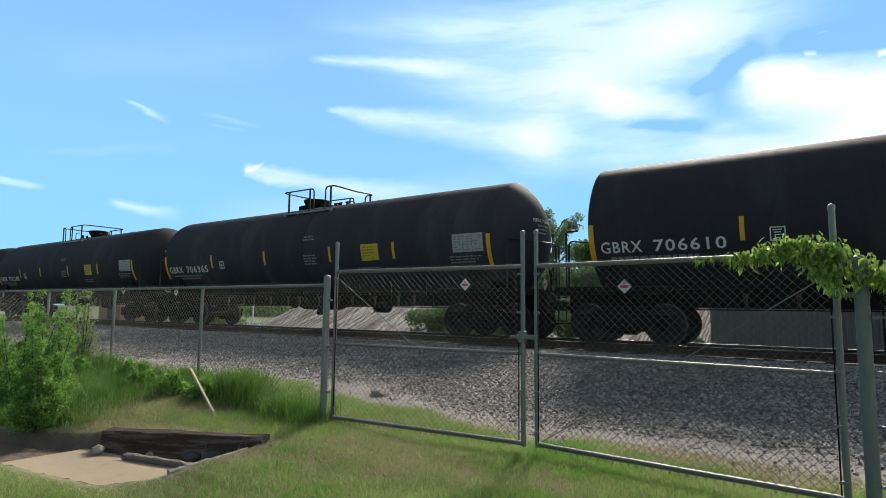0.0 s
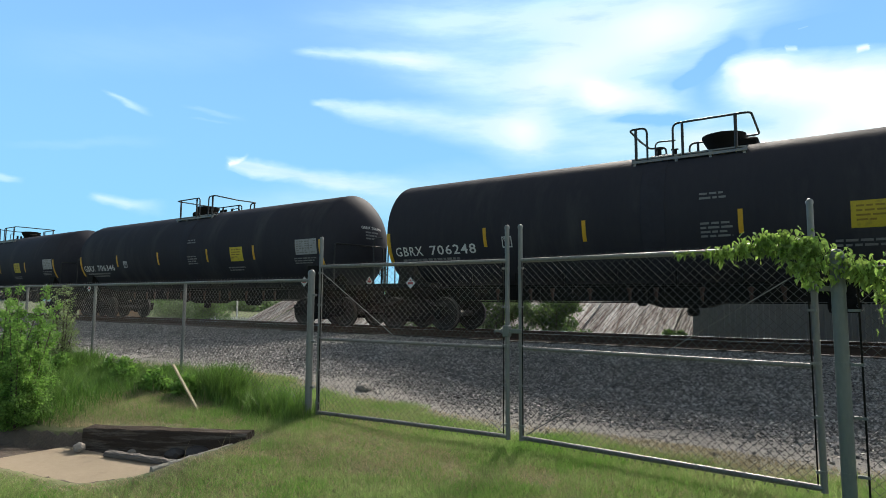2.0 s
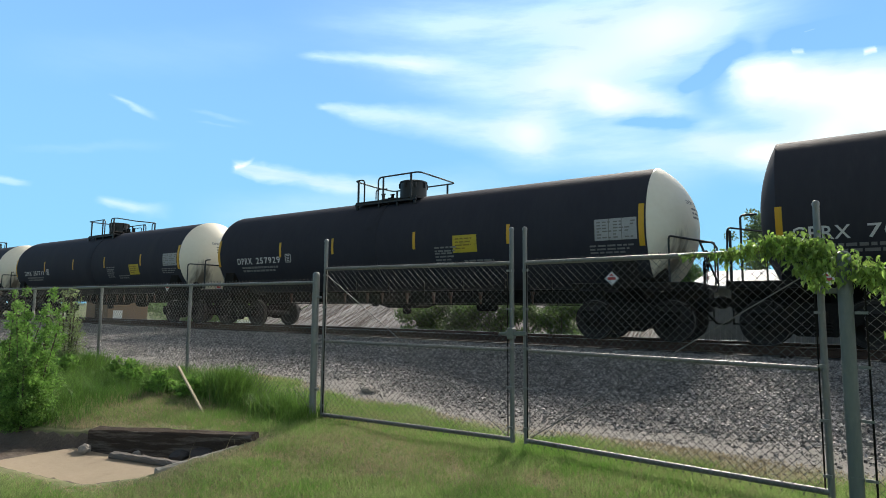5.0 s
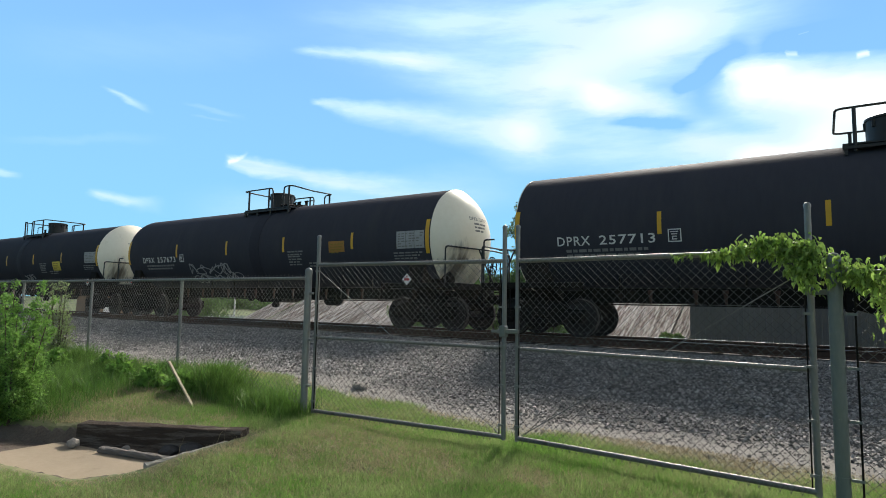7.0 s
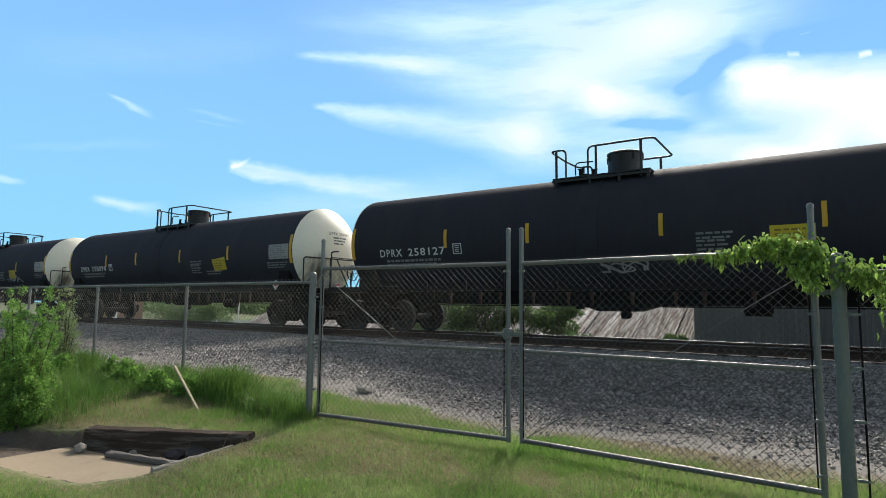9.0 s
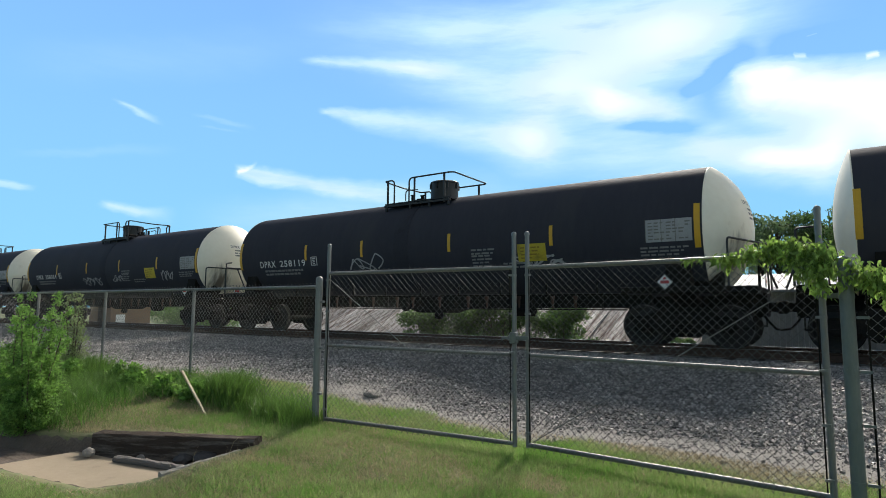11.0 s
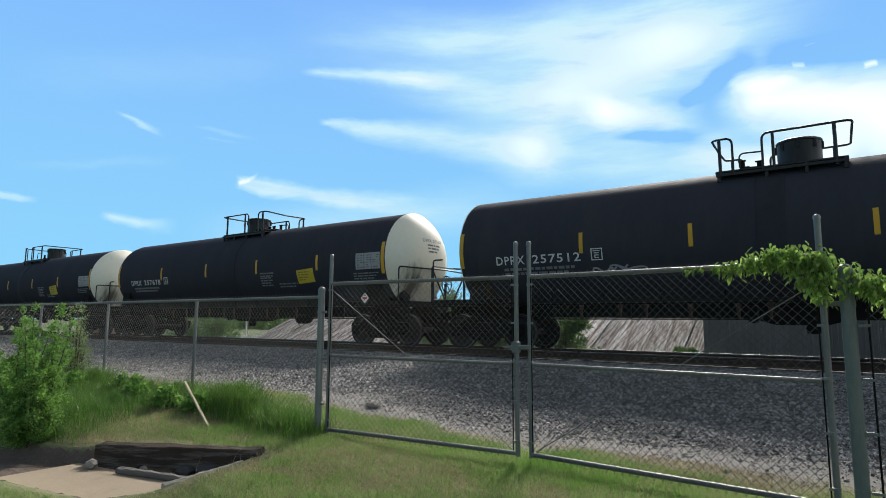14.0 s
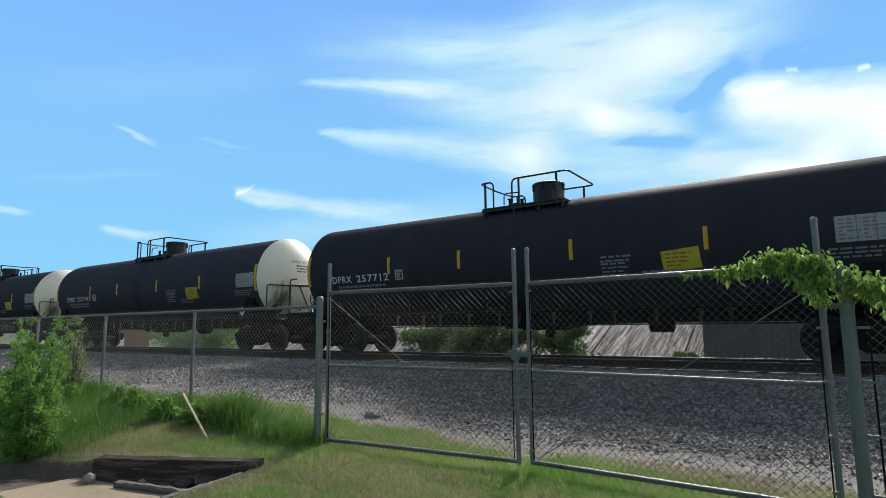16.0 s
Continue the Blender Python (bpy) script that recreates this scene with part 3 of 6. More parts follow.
def build_ground():
    def lines(lo, fine_lo, fine_hi, hi, step, n):
        a = fine_lo - np.geomspace(step, fine_lo - lo, n)[::-1]
        b = fine_hi + np.geomspace(step, hi - fine_hi, n)
        return np.concatenate([a, np.arange(fine_lo, fine_hi, step), b])
    xs, ys = lines(-2600, -14, 2.6, 2600, 0.055, 36), lines(-2600, 1.2, 13, 2600, 0.055, 36)
    gx, gy = np.meshgrid(xs, ys)
    gz = height(gx, gy)
    gz = gz + np.random.default_rng(4).normal(0, 0.004, gz.shape) * (gy < 20)
    nx = len(xs)
    idx = np.arange(len(xs) * len(ys)).reshape(len(ys), nx)
    faces = np.stack([idx[:-1, :-1], idx[:-1, 1:], idx[1:, 1:], idx[1:, :-1]], -1).reshape(-1, 4)
    me = soup(np.stack([gx, gy, gz], -1).reshape(-1, 3), faces, "ground", ground_material(), True)
    thing("ground", "patchy lawn running into sandy gravel and grey track ballast", "ground", mesh=me, kind="structure")


def build_gravel():
    """Loose ballast stones along the bank."""
    rng = np.random.default_rng(11)
    n = 190000
    x = 2.4 - 40 * rng.random(n) ** 1.9
    y = 6.0 + 7.0 * rng.random(n) ** 0.9
    keep = rng.random(n) < np.clip((y - 6.75 + 0.2 * np.sin(x * 1.3)) / 0.7, 0.03, 1)
    x, y = x[keep], y[keep]
    n = len(x)
    near = len(x)
    x, y = np.concatenate([x, rng.uniform(-12, 2.4, 15000)]), np.concatenate([y, 5.9 + 1.4 * rng.random(15000) ** 0.7])
    n = len(x)
    size = (0.011 + 0.026 * rng.random(n) ** 1.7) * np.clip(1 - (x + 6) * 0.03, 1, 1.8)
    size[near:] *= 0.45  # fine grit along the grass
    z = height(x, y) + size * 0.15
    base = np.array([(1, 0, 0), (-1, 0, 0), (0, 1, 0), (0, -1, 0), (0, 0, 1), (0, 0, -1)], float)
    v = base[None] * rng.uniform(0.55, 1.25, (n, 6, 1)) + rng.normal(0, 0.18, (n, 6, 3))
    a, b = rng.uniform(0, 6.28, n), rng.uniform(-0.6, 0.6, n)
    ca, sa, cb, sb = np.cos(a)[:, None], np.sin(a)[:, None], np.cos(b)[:, None], np.sin(b)[:, None]
    X, Y, Z = v[..., 0], v[..., 1], v[..., 2] * 0.72
    Y, Z = Y * cb - Z * sb, Y * sb + Z * cb
    X, Y = X * ca - Y * sa, X * sa + Y * ca
    v = np.stack([X, Y, Z], -1) * size[:, None, None] + np.stack([x, y, z], -1)[:, None]
    tri = np.array([(0, 2, 4), (2, 1, 4), (1, 3, 4), (3, 0, 4), (2, 0, 5), (1, 2, 5), (3, 1, 5), (0, 3, 5)])
    f = (tri[None] + 6 * np.arange(n)[:, None, None]).reshape(-1, 3)
    thing("gravel", "loose grey and white crushed ballast stones", "gravel", mesh=soup(v.reshape(-1, 3), f, "gravel", STONE), kind="stuff")


def build_track():
    track = thing("railway_track", "steel rails on dark creosoted ties in ballast", "railway track", pose(0, TRACK_Y, 0), kind="structure")
    prof = [(-0.07, 0.0), (0.07, 0.0), (0.07, 0.015), (0.012, 0.035), (0.012, 0.13), (0.036, 0.145), (0.036, 0.172), (0.03, 0.18), (-0.03, 0.18), (-0.036, 0.172), (-0.036, 0.145), (-0.012, 0.13), (-0.012, 0.035), (-0.07, 0.015)]
    g = Geo()
    k = len(prof)
    vs = [(x, a, b) for x in (-260, 60) for a, b in prof]
    fs = [(i, i + k, (i + 1) % k + k, (i + 1) % k) for i in range(k)]
    g.add(vs, fs)
    g.mi = [1 if i == 7 else 0 for i in range(k)]
    rail = g.mesh("rail", [RUST_RAIL, TREAD])
    for s in (-1, 1):
        part("rail", rail, track, "worn rail with a shiny running surface", pose(0, s * 0.755, RAIL_Z - 0.18))
    tie = Geo().box((-0.11, -1.3, -0.16), (0.11, 1.3, 0.0), bevel=0.012).mesh("tie", TIE_WOOD)
    rng = random.Random(5)
    for i in range(150):
        part("tie", tie, track, "", pose(5 - i * 0.53, rng.uniform(-0.04, 0.04), RAIL_Z - 0.195 + rng.uniform(-0.008, 0.004), 0, 0, rng.uniform(-1.2, 1.2)))


# ---- fence and gate ----
PITCH = 0.0718


def chain_link(width, low, high, name="chain_mesh", r=0.0018):
    """Woven diamond wire in the xz plane, with twisted ends along the top."""
    g = Geo()
    h = high - low

    def wire(p, q, dy, r=r):
        d = (Vector(q) - Vector(p)).normalized()
        s = Vector((-d.z, 0, d.x)) * r
        o = Vector((0, r, 0))
        ring = [s * math.cos(k * math.pi / 3) + o * math.sin(k * math.pi / 3) + Vector((0, dy, 0)) for k in range(6)]
        g.add([Vector(e) + w for e in (p, q) for w in ring], [(k, (k + 1) % 6, (k + 1) % 6 + 6, k + 6) for k in range(6)])

    k = -int(h / PITCH) - 1
    while k * PITCH < width:
        x0 = k * PITCH
        # rising to the right, thinned so they look dimmer, then falling to the right
        for sgn, dy, thin in ((1, 0.0025, 0.9), (-1, -0.0025, 1.0)):
            a, b = max(0.0, x0), min(width, x0 + h)
            if b - a > 0.01:
                za, zb = (a - x0, b - x0) if sgn > 0 else (h - (a - x0), h - (b - x0))
                wire((a, 0, low + za), (b, 0, low + zb), dy, r * thin)
        k += 1
    n = int(width / PITCH)
    for i in range(n):
        x = (i + 0.5) * PITCH
        for s in (-1, 1):
            wire((x - s * 0.004, 0, high - 0.005), (x + s * 0.011, 0, high + 0.028), 0.0)
            wire((x - s * 0.03, 0, low + 0.03), (x + s * 0.004, 0, low - 0.03), -0.003, r * 1.4)
    me = g.mesh(name, WIRE)
    me.polygons.foreach_set("use_smooth", [True] * len(me.polygons))
    return me


def pipe_between(p, q, r, n=12):
    return Geo().tube([p, q], r, n)


def capped_post(h, r, mat_, name="post"):
    g = Geo().tube([(0, 0, -0.3), (0, 0, h - 0.05)], r, 16, caps=False)
    g.lathe([(0, r * 1.07), (0.035, r * 1.07), (0.052, r * 0.92), (0.066, r * 0.6), (0.073, 0.004)], 16, Matrix.Translation((0, 0, h - 0.07)) @ pose(0, 0, 0, 0, -90, 0))
    return g.mesh(name, mat_, True)


def build_gate(name, hinge, end, truss_up, latch):
    """One leaf: local x runs from its first stile to its second; z is up."""
    dx, dy = end[0] - hinge[0], end[1] - hinge[1]
    w = math.hypot(dx, dy)
    leaf = thing(name, "closed grey galvanised chain-link gate leaf with pipe frame", "gate", pose(hinge[0], hinge[1], 0, 0, 0, math.degrees(math.atan2(dy, dx))), group="leaves of the double gate")
    r, low, mid, top, tip = 0.024, 0.19, 1.08, 1.975, 2.345
    stile = Geo().tube([(0, 0, low - 0.03), (0, 0, tip - 0.02)], r, 12, caps=False)
    stile.lathe([(0, r * 1.12), (0.02, r * 1.1), (0.034, r * 0.75), (0.04, 0.003)], 12, Matrix.Translation((0, 0, tip - 0.03)) @ pose(0, 0, 0, 0, -90, 0))
    stile = stile.mesh("stile", GALV, True)
    for x in (0, w):
        part("stile", stile, leaf, "", pose(x, 0, 0))
    for nm, z, rr in (("bottom_rail", low, r * 0.95), ("middle_rail", mid, r * 0.78), ("top_rail", top, r * 0.95)):
        part(nm, pipe_between((0, 0, z), (w, 0, z), rr).mesh(nm, GALV, True), leaf)
    part("chain_mesh", chain_link(w - 0.09, low - 0.01, top + 0.012), leaf, "woven galvanised diamond wire", pose(0.045, -0.027, 0))
    a, b = ((0.03, 0, top - 0.08), (w - 0.05, 0, low + 0.03)) if not truss_up else ((0.05, 0, low + 0.03), (w - 0.03, 0, top - 0.15))
    part("truss_rod", Geo().tube([a, b], 0.0045, 6).mesh("truss_rod", GALV), leaf, "thin diagonal steel truss rod")
    for x in (0.035, w - 0.035):
        g = Geo().tube([(x, -0.03, low + 0.03), (x, -0.03, top - 0.02)], 0.006, 6)
        part("tension_bar", g.mesh("tension_bar", STEEL_DARK), leaf)
        for i in range(5):
            z = low + 0.12 + i * (top - low - 0.2) / 4
            xs = 0 if x < w / 2 else w
            g = Geo().lathe([(-0.012, r * 1.12), (0.012, r * 1.12)], 12, Matrix.Translation((xs, 0, z)) @ pose(0, 0, 0, 0, 90, 0))
            g.box((min(x, xs) - 0.012, -0.04, z - 0.01), (max(x, xs) + 0.012, -0.012, z + 0.01))
            part("tension_band", g.mesh("tension_band", GALV), leaf)
    if latch:
        g = Geo().box((w - 0.06, -0.05, 1.23), (w + 0.17, -0.018, 1.275), bevel=0.006)
        g.box((w - 0.035, -0.06, 1.19), (w + 0.035, 0.03, 1.31), bevel=0.01)
        g.box((w - 0.13, -0.045, 1.235), (w - 0.03, -0.02, 1.262), bevel=0.005)
        part("latch", g.mesh("latch", POST_GREEN), leaf, "steel fork latch holding both leaves")
    return leaf


def build_fences():
    left = thing("chain_link_fence", "grey chain-link fence with a top rail, standing in tall grass", "fence", pose(-5.34, 5.09, 0))
    xs = [0, -2.67, -5.34, -8.06, -10.8, -13.5]
    part("terminal_post", capped_post(1.935, 0.042, GALV, "terminal_post"), left, "thick galvanised terminal post with a domed cap")
    line_post = capped_post(1.825, 0.024, GALV, "line_post")
    for x in xs[1:]:
        part("line_post", line_post, left, "", pose(x, 0, 0))
    part("top_rail", pipe_between((-13.6, 0, 1.81), (0, 0, 1.805), 0.021).mesh("top_rail", GALV, True), left)
    for a, b in zip(xs[1:], xs):
        part("chain_mesh", chain_link(b - a, 0.3, 1.825), left, "", pose(a, -0.026, 0))
    for z in (0.5, 1.05, 1.62):
        g = Geo().lathe([(-0.014, 0.047), (0.014, 0.047)], 14, Matrix.Translation((0, 0, z)) @ pose(0, 0, 0, 0, 90, 0))
        g.box((0.03, -0.02, z - 0.014), (0.09, 0.02, z + 0.014), bevel=0.004)
        part("hinge", g.mesh("hinge", GALV), left)

    right = thing("chain_link_fence", "grey chain-link fence section beside a thick green-grey post", "fence", pose(0.075, 5.07, 0))
    part("terminal_post", capped_post(1.945, 0.046, POST_GREEN, "terminal_post"), right, "thick weathered green-grey steel post with domed cap")
    part("top_rail", pipe_between((0, 0, 1.80), (3.4, 0.02, 1.80), 0.021).mesh("top_rail", GALV, True), right)
    part("line_post", line_post, right, "", pose(3.0, 0, 0))
    part("chain_mesh", chain_link(3.0, 0.1, 1.82), right, "", pose(0.1, -0.02, 0))
    part("tension_bar", Geo().tube([(0.115, -0.02, 0.12), (0.115, -0.02, 1.78)], 0.007, 6).mesh("tension_bar", STEEL_DARK), right)
    for z in (0.35, 0.75, 1.12, 1.5):
        g = Geo().lathe([(-0.012, 0.049), (0.012, 0.049)], 14, Matrix.Translation((0, 0, z)) @ pose(0, 0, 0, 0, 90, 0))
        g.box((0.05, -0.03, z - 0.01), (0.125, -0.01, z + 0.01))
        part("tension_band", g.mesh("tension_band", POST_GREEN), right)
    g = Geo().lathe([(-0.025, 0.052), (0.025, 0.052)], 14, Matrix.Translation((0, 0, 1.66)) @ pose(0, 0, 0, 0, 90, 0))
    g.box((-0.2, 0.06, 1.64), (0.0, 0.1, 1.68), bevel=0.004)
    part("hinge", g.mesh("hinge", POST_GREEN), right)
    build_gate("gate_leaf", (-5.26, 5.17), (-2.755, 5.365), False, True)
    build_gate("gate_leaf", (-2.62, 5.40), (-0.075, 5.215), True, False)


# ---- buildings beyond the track ----
def build_shed():
    """A long low shed whose rusted sheet roof faces the track."""
    shed = thing("rusty_shed", "long low shed with streaked rusty corrugated metal roof", "shed", pose(-18.1, 24, -0.25))
    rise, run, half = 1.95, 4.6, 13.8
    part("wall", Geo().box((-half + 0.2, 0.6, -0.4), (half - 0.2, 7.6, 0.35)).mesh("wall", BROWN_WALL), shed, "brown board wall")
    sheet = Geo()
    n, w = 24, 0.78
    slope = math.hypot(rise, run)
    rows = []
    for i in range(n + 1):
        x = i * w / n
        d = 0.02 * math.cos(2 * math.pi * i / 4)
        rows += [(x, 0, d), (x, slope, d)]
    sheet.add(rows, [(2 * i, 2 * i + 2, 2 * i + 3, 2 * i + 1) for i in range(n)])
    sheet = sheet.mesh("roof_sheet", RUST_SHEET)
    tilt = math.degrees(math.atan2(rise, run))
    rng = random.Random(8)
    k = int(2 * half / 0.76)
    for i in range(k):
        part("roof_sheet", sheet, shed, "", pose(-half + i * 0.76, rng.uniform(-0.12, 0.08), 0.2 + 0.004 * (i % 2) + rng.uniform(0, 0.01), tilt))
        part("back_sheet", sheet, shed, "", pose(-half + (i + 1) * 0.76, 2 * run, 0.2 + 0.004 * (i % 2), tilt, 0, 180))
    part("eave_board", Geo().box((-half, -0.16, -0.02), (half, -0.13, 0.14)).mesh("eave_board", FASCIA), shed, "red-brown painted eave board")
    part("ridge_cap", Geo().tube([(-half, run, rise + 0.22), (half, run, rise + 0.22)], 0.06, 8).mesh("ridge_cap", RUST_SHEET), shed)


def build_grey_building():
    b = thing("metal_building", "grey ribbed metal-sided building with pale metal roof", "building", pose(-4.22, 23.5, -0.25))
    length, h, depth = 26, 2.6, 9
    part("wall", Geo().box((0.06, 0.06, -0.3), (length - 0.06, depth, h)).mesh("wall", GREY_SHEET), b)
    panel = Geo()
    w, n = 0.91, 5
    for i in range(n):
        x = i * w / n
        panel.add([(x, 0, 0), (x + 0.12, 0, 0), (x + 0.137, -0.03, 0), (x + 0.165, -0.03, 0), (x + w / n, 0, 0)] + [(x, 0, h), (x + 0.12, 0, h), (x + 0.137, -0.03, h), (x + 0.165, -0.03, h), (x + w / n, 0, h)], [(0, 1, 6, 5), (1, 2, 7, 6), (2, 3, 8, 7), (3, 4, 9, 8)])
    panel = panel.mesh("siding_panel", GREY_SHEET)
    for i in range(int(length / w)):
        part("siding_panel", panel, b, "", pose(i * w, 0, 0))
    for i in range(9):
        part("siding_panel", panel, b, "", pose(0, depth - i * w, 0, 0, 0, -90))
    part("roof", Geo().add([(-0.3, -0.35, h - 0.02), (length, -0.35, h - 0.02), (length, depth / 2, h + 0.8), (-0.3, depth / 2, h + 0.8), (length, depth + 0.35, h - 0.02), (-0.3, depth + 0.35, h - 0.02), (-0.3, -0.35, h - 0.1), (length, -0.35, h - 0.1)], [(0, 1, 2, 3), (3, 2, 4, 5), (0, 6, 7, 1)]).mesh("roof", PALE_ROOF), b, "pale metal roof")
    for i in range(int(length / 0.6)):
        x = i * 0.6
        part("roof_rib", Geo().box((x, 0, 0), (x + 0.05, math.hypot(depth / 2 + 0.35, 0.82), 0.03)).mesh("roof_rib", PALE_ROOF) if i == 0 else bpy.data.meshes["roof_rib"], b, "", pose(x, -0.35, h - 0.015, math.degrees(math.atan2(0.82, depth / 2 + 0.35))))
    part("gutter", Geo().box((-0.3, -0.46, h - 0.13), (length, -0.352, h - 0.03), bevel=0.02).mesh("gutter", GREY_SHEET), b)


def build_far_left():
    """A white picket fence and a small brown house far down the line."""
    t = thing("picket_fence", "low white picket fence beyond the railway track", "fence", pose(-42.4, 28, -0.3))
    slat = Geo().box((-0.05, -0.015, 0), (0.05, 0.015, 0.62), bevel=0.008).mesh("slat", WHITE_WALL)
    for i in range(34):
        part("slat", slat, t, "", pose(i * 0.2, 0, 0))
    part("rail", Geo().box((-0.05, 0.016, 0.4), (6.7, 0.05, 0.48)).mesh("rail", WHITE_WALL), t)
    part("post", Geo().box((5.0, 0.06, -0.1), (5.1, 0.16, 2.0), bevel=0.01).mesh("post", WHITE_WALL), t)
    h = thing("small_house", "small brown outbuilding with a white door", "outbuilding", pose(-61.5, 31, -0.3))
    part("wall", Geo().box((-2.4, -2, -0.2), (2.0, 2, 2.3)).mesh("wall", BROWN_WALL), h)
    part("end_door", Geo().box((2.0, -1.5, -0.2), (2.06, -0.6, 1.1), bevel=0.01).mesh("end_door", WHITE_WALL), h, "white boarded door")
    part("roof", Geo().add([(-2.7, -2.3, 2.25), (2.4, -2.3, 2.25), (2.4, 0, 3.4), (-2.7, 0, 3.4), (-2.7, 2.3, 2.25), (2.4, 2.3, 2.25)], [(0, 1, 2, 3), (3, 2, 5, 4), (0, 3, 4), (1, 5, 2)]).mesh("roof", BROWN_WALL), h)
    part("door", Geo().box((-0.5, -2.05, -0.2), (0.4, -2.0, 1.85), bevel=0.01).mesh("door", BEAM), h)


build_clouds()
build_ground()
build_gravel()
build_track()
build_fences()
build_shed()
build_grey_building()
build_far_left()


# ---- tank cars ----
R, ZC, HALF, BACK, DISH, BACK_DISH = 1.49, 2.59, 7.66, 7.62, 0.79, 0.33
SIZES = {True: (1.49, 2.59, 7.66, 7.62, 0.79, 0.33), False: (1.55, 2.74, 7.72, 7.66, 0.77, 0.38)}  # radius, height of the middle, shell ahead and behind, depth of both dished ends: white-ended cars, black cars
MESHES = {}


def cached(key, make):
    if key not in MESHES:
        MESHES[key] = make()
    return MESHES[key]


def on_side(x, v, lift):
    """A point of the tank's near side: x along, v metres of arc above a line 2.72 m over the rail."""
    a = math.asin((2.72 - ZC) / R) + v / R
    return (x, -(R + lift) * math.cos(a), ZC + (R + lift) * math.sin(a))


def head_profile(deep):
    """A dished end, a shallow crown with a crisp rim: (ahead of the shell, radius) from the rim to the middle."""
    crown = (R * R + deep * deep) / (2 * deep)
    rows = []
    for i in range(17):
        r = R * math.cos(math.pi / 2 * i / 16) if i < 16 else 0.01
        rows.append((math.sqrt(crown * crown - r * r) - crown + deep, r))
    return rows


def head_at(r):
    """How far the forward end stands ahead of the shell at a radius."""
    crown = (R * R + DISH * DISH) / (2 * DISH)
    return math.sqrt(crown * crown - min(r, R) ** 2) - crown + DISH


def on_head(y, z, lift):
    """A point of the forward head."""
    return (HALF + head_at(math.hypot(y, z - ZC)) + lift, y, z)


def patch(g, x0, x1, v0, v1, lift=0.006, mi=0):
    n = max(2, int((v1 - v0) / 0.12) + 1)
    vs = [on_side(x, v0 + (v1 - v0) * i / n, lift) for i in range(n + 1) for x in (x0, x1)]
    vs += [on_side(x, v0 + (v1 - v0) * i / n, 0.0) for i in range(n + 1) for x in (x0, x1)]
    k = 2 * (n + 1)
    fs = [(2 * i, 2 * i + 1, 2 * i + 3, 2 * i + 2) for i in range(n)]
    fs += [(2 * i, 2 * i + 2, 2 * i + 2 + k, 2 * i + k) for i in range(n)] + [(2 * i + 1, 2 * i + 1 + k, 2 * i + 3 + k, 2 * i + 3) for i in range(n)]
    fs += [(0, k, k + 1, 1), (2 * n, 2 * n + 1, k + 2 * n + 1, k + 2 * n)]
    g.add(vs, fs, mi)
    return g


def tilted_patch(x0, x1, v0, v1, tilt):
    """A sheet on the tank's side, turned by some degrees about its middle."""
    g = Geo()
    n, cx, cv, c, k = 4, (x0 + x1) / 2, (v0 + v1) / 2, math.cos(radians(tilt)), math.sin(radians(tilt))
    vs = []
    for lift in (0.006, 0.0):
        for i in range(n + 1):
            for x in (x0, x1):
                dx, dv = x - cx, v0 + (v1 - v0) * i / n - cv
                vs.append(on_side(cx + dx * c - dv * k, cv + dx * k + dv * c, lift))
    w = 2 * (n + 1)
    fs = [(2 * i, 2 * i + 1, 2 * i + 3, 2 * i + 2) for i in range(n)]
    fs += [(2 * i, 2 * i + 2, 2 * i + 2 + w, 2 * i + w) for i in range(n)] + [(2 * i + 1, 2 * i + 1 + w, 2 * i + 3 + w, 2 * i + 3) for i in range(n)]
    fs += [(0, w, w + 1, 1), (2 * n, 2 * n + 1, w + 2 * n + 1, w + 2 * n)]
    return g.add(vs, fs)


def lettering(text, width, tall, place, mat_, name):
    """Words as a mesh, width by tall metres, laid on a surface by place(u, v)."""
    cu = bpy.data.curves.new("words", "FONT")
    cu.body, cu.size, cu.resolution_u, cu.space_word, cu.space_character = text, 1.0, 2, 1.5, 1.12
    cu.offset = 0.012
    ob = bpy.data.objects.new("words", cu)
    scene.collection.objects.link(ob)
    bpy.context.view_layer.update()
    me = bpy.data.meshes.new_from_object(ob)
    bpy.data.objects.remove(ob)
    bpy.data.curves.remove(cu)
    xs = [v.co.x for v in me.vertices]
    ys = [v.co.y for v in me.vertices]
    for v in me.vertices:
        u = (v.co.x - min(xs)) / (max(xs) - min(xs)) * width
        w = (v.co.y - min(ys)) / (max(ys) - min(ys)) * tall
        v.co = place(u, w)
    me.name = name
    me.materials.clear()
    me.materials.append(mat_)
    return me


def tank_mesh(mat_, heads):
    n = 64
    prof = []
    if heads:
        prof += [(-BACK - a, r) for a, r in head_profile(BACK_DISH)[:0:-1]]
    prof += [(s, R) for s in (-BACK, -4.65, -1.55, 1.55, 4.65, HALF)]
    if heads:
        prof += [(HALF + a, r) for a, r in head_profile(DISH)[1:]]
    return Geo().lathe(prof, n, Matrix.Translation((0, 0, ZC))).mesh("tank", mat_, True)


def head_mesh(mat_, ahead):
    end, deep = (HALF, DISH) if ahead else (BACK, BACK_DISH)
    prof = [(end - 0.02, R), (end - 0.02, R + 0.004)] + [(end + a, r + 0.004) for a, r in head_profile(deep)]
    return Geo().lathe(prof, 64, Matrix.Translation((0, 0, ZC))).mesh("tank_head", mat_, True)


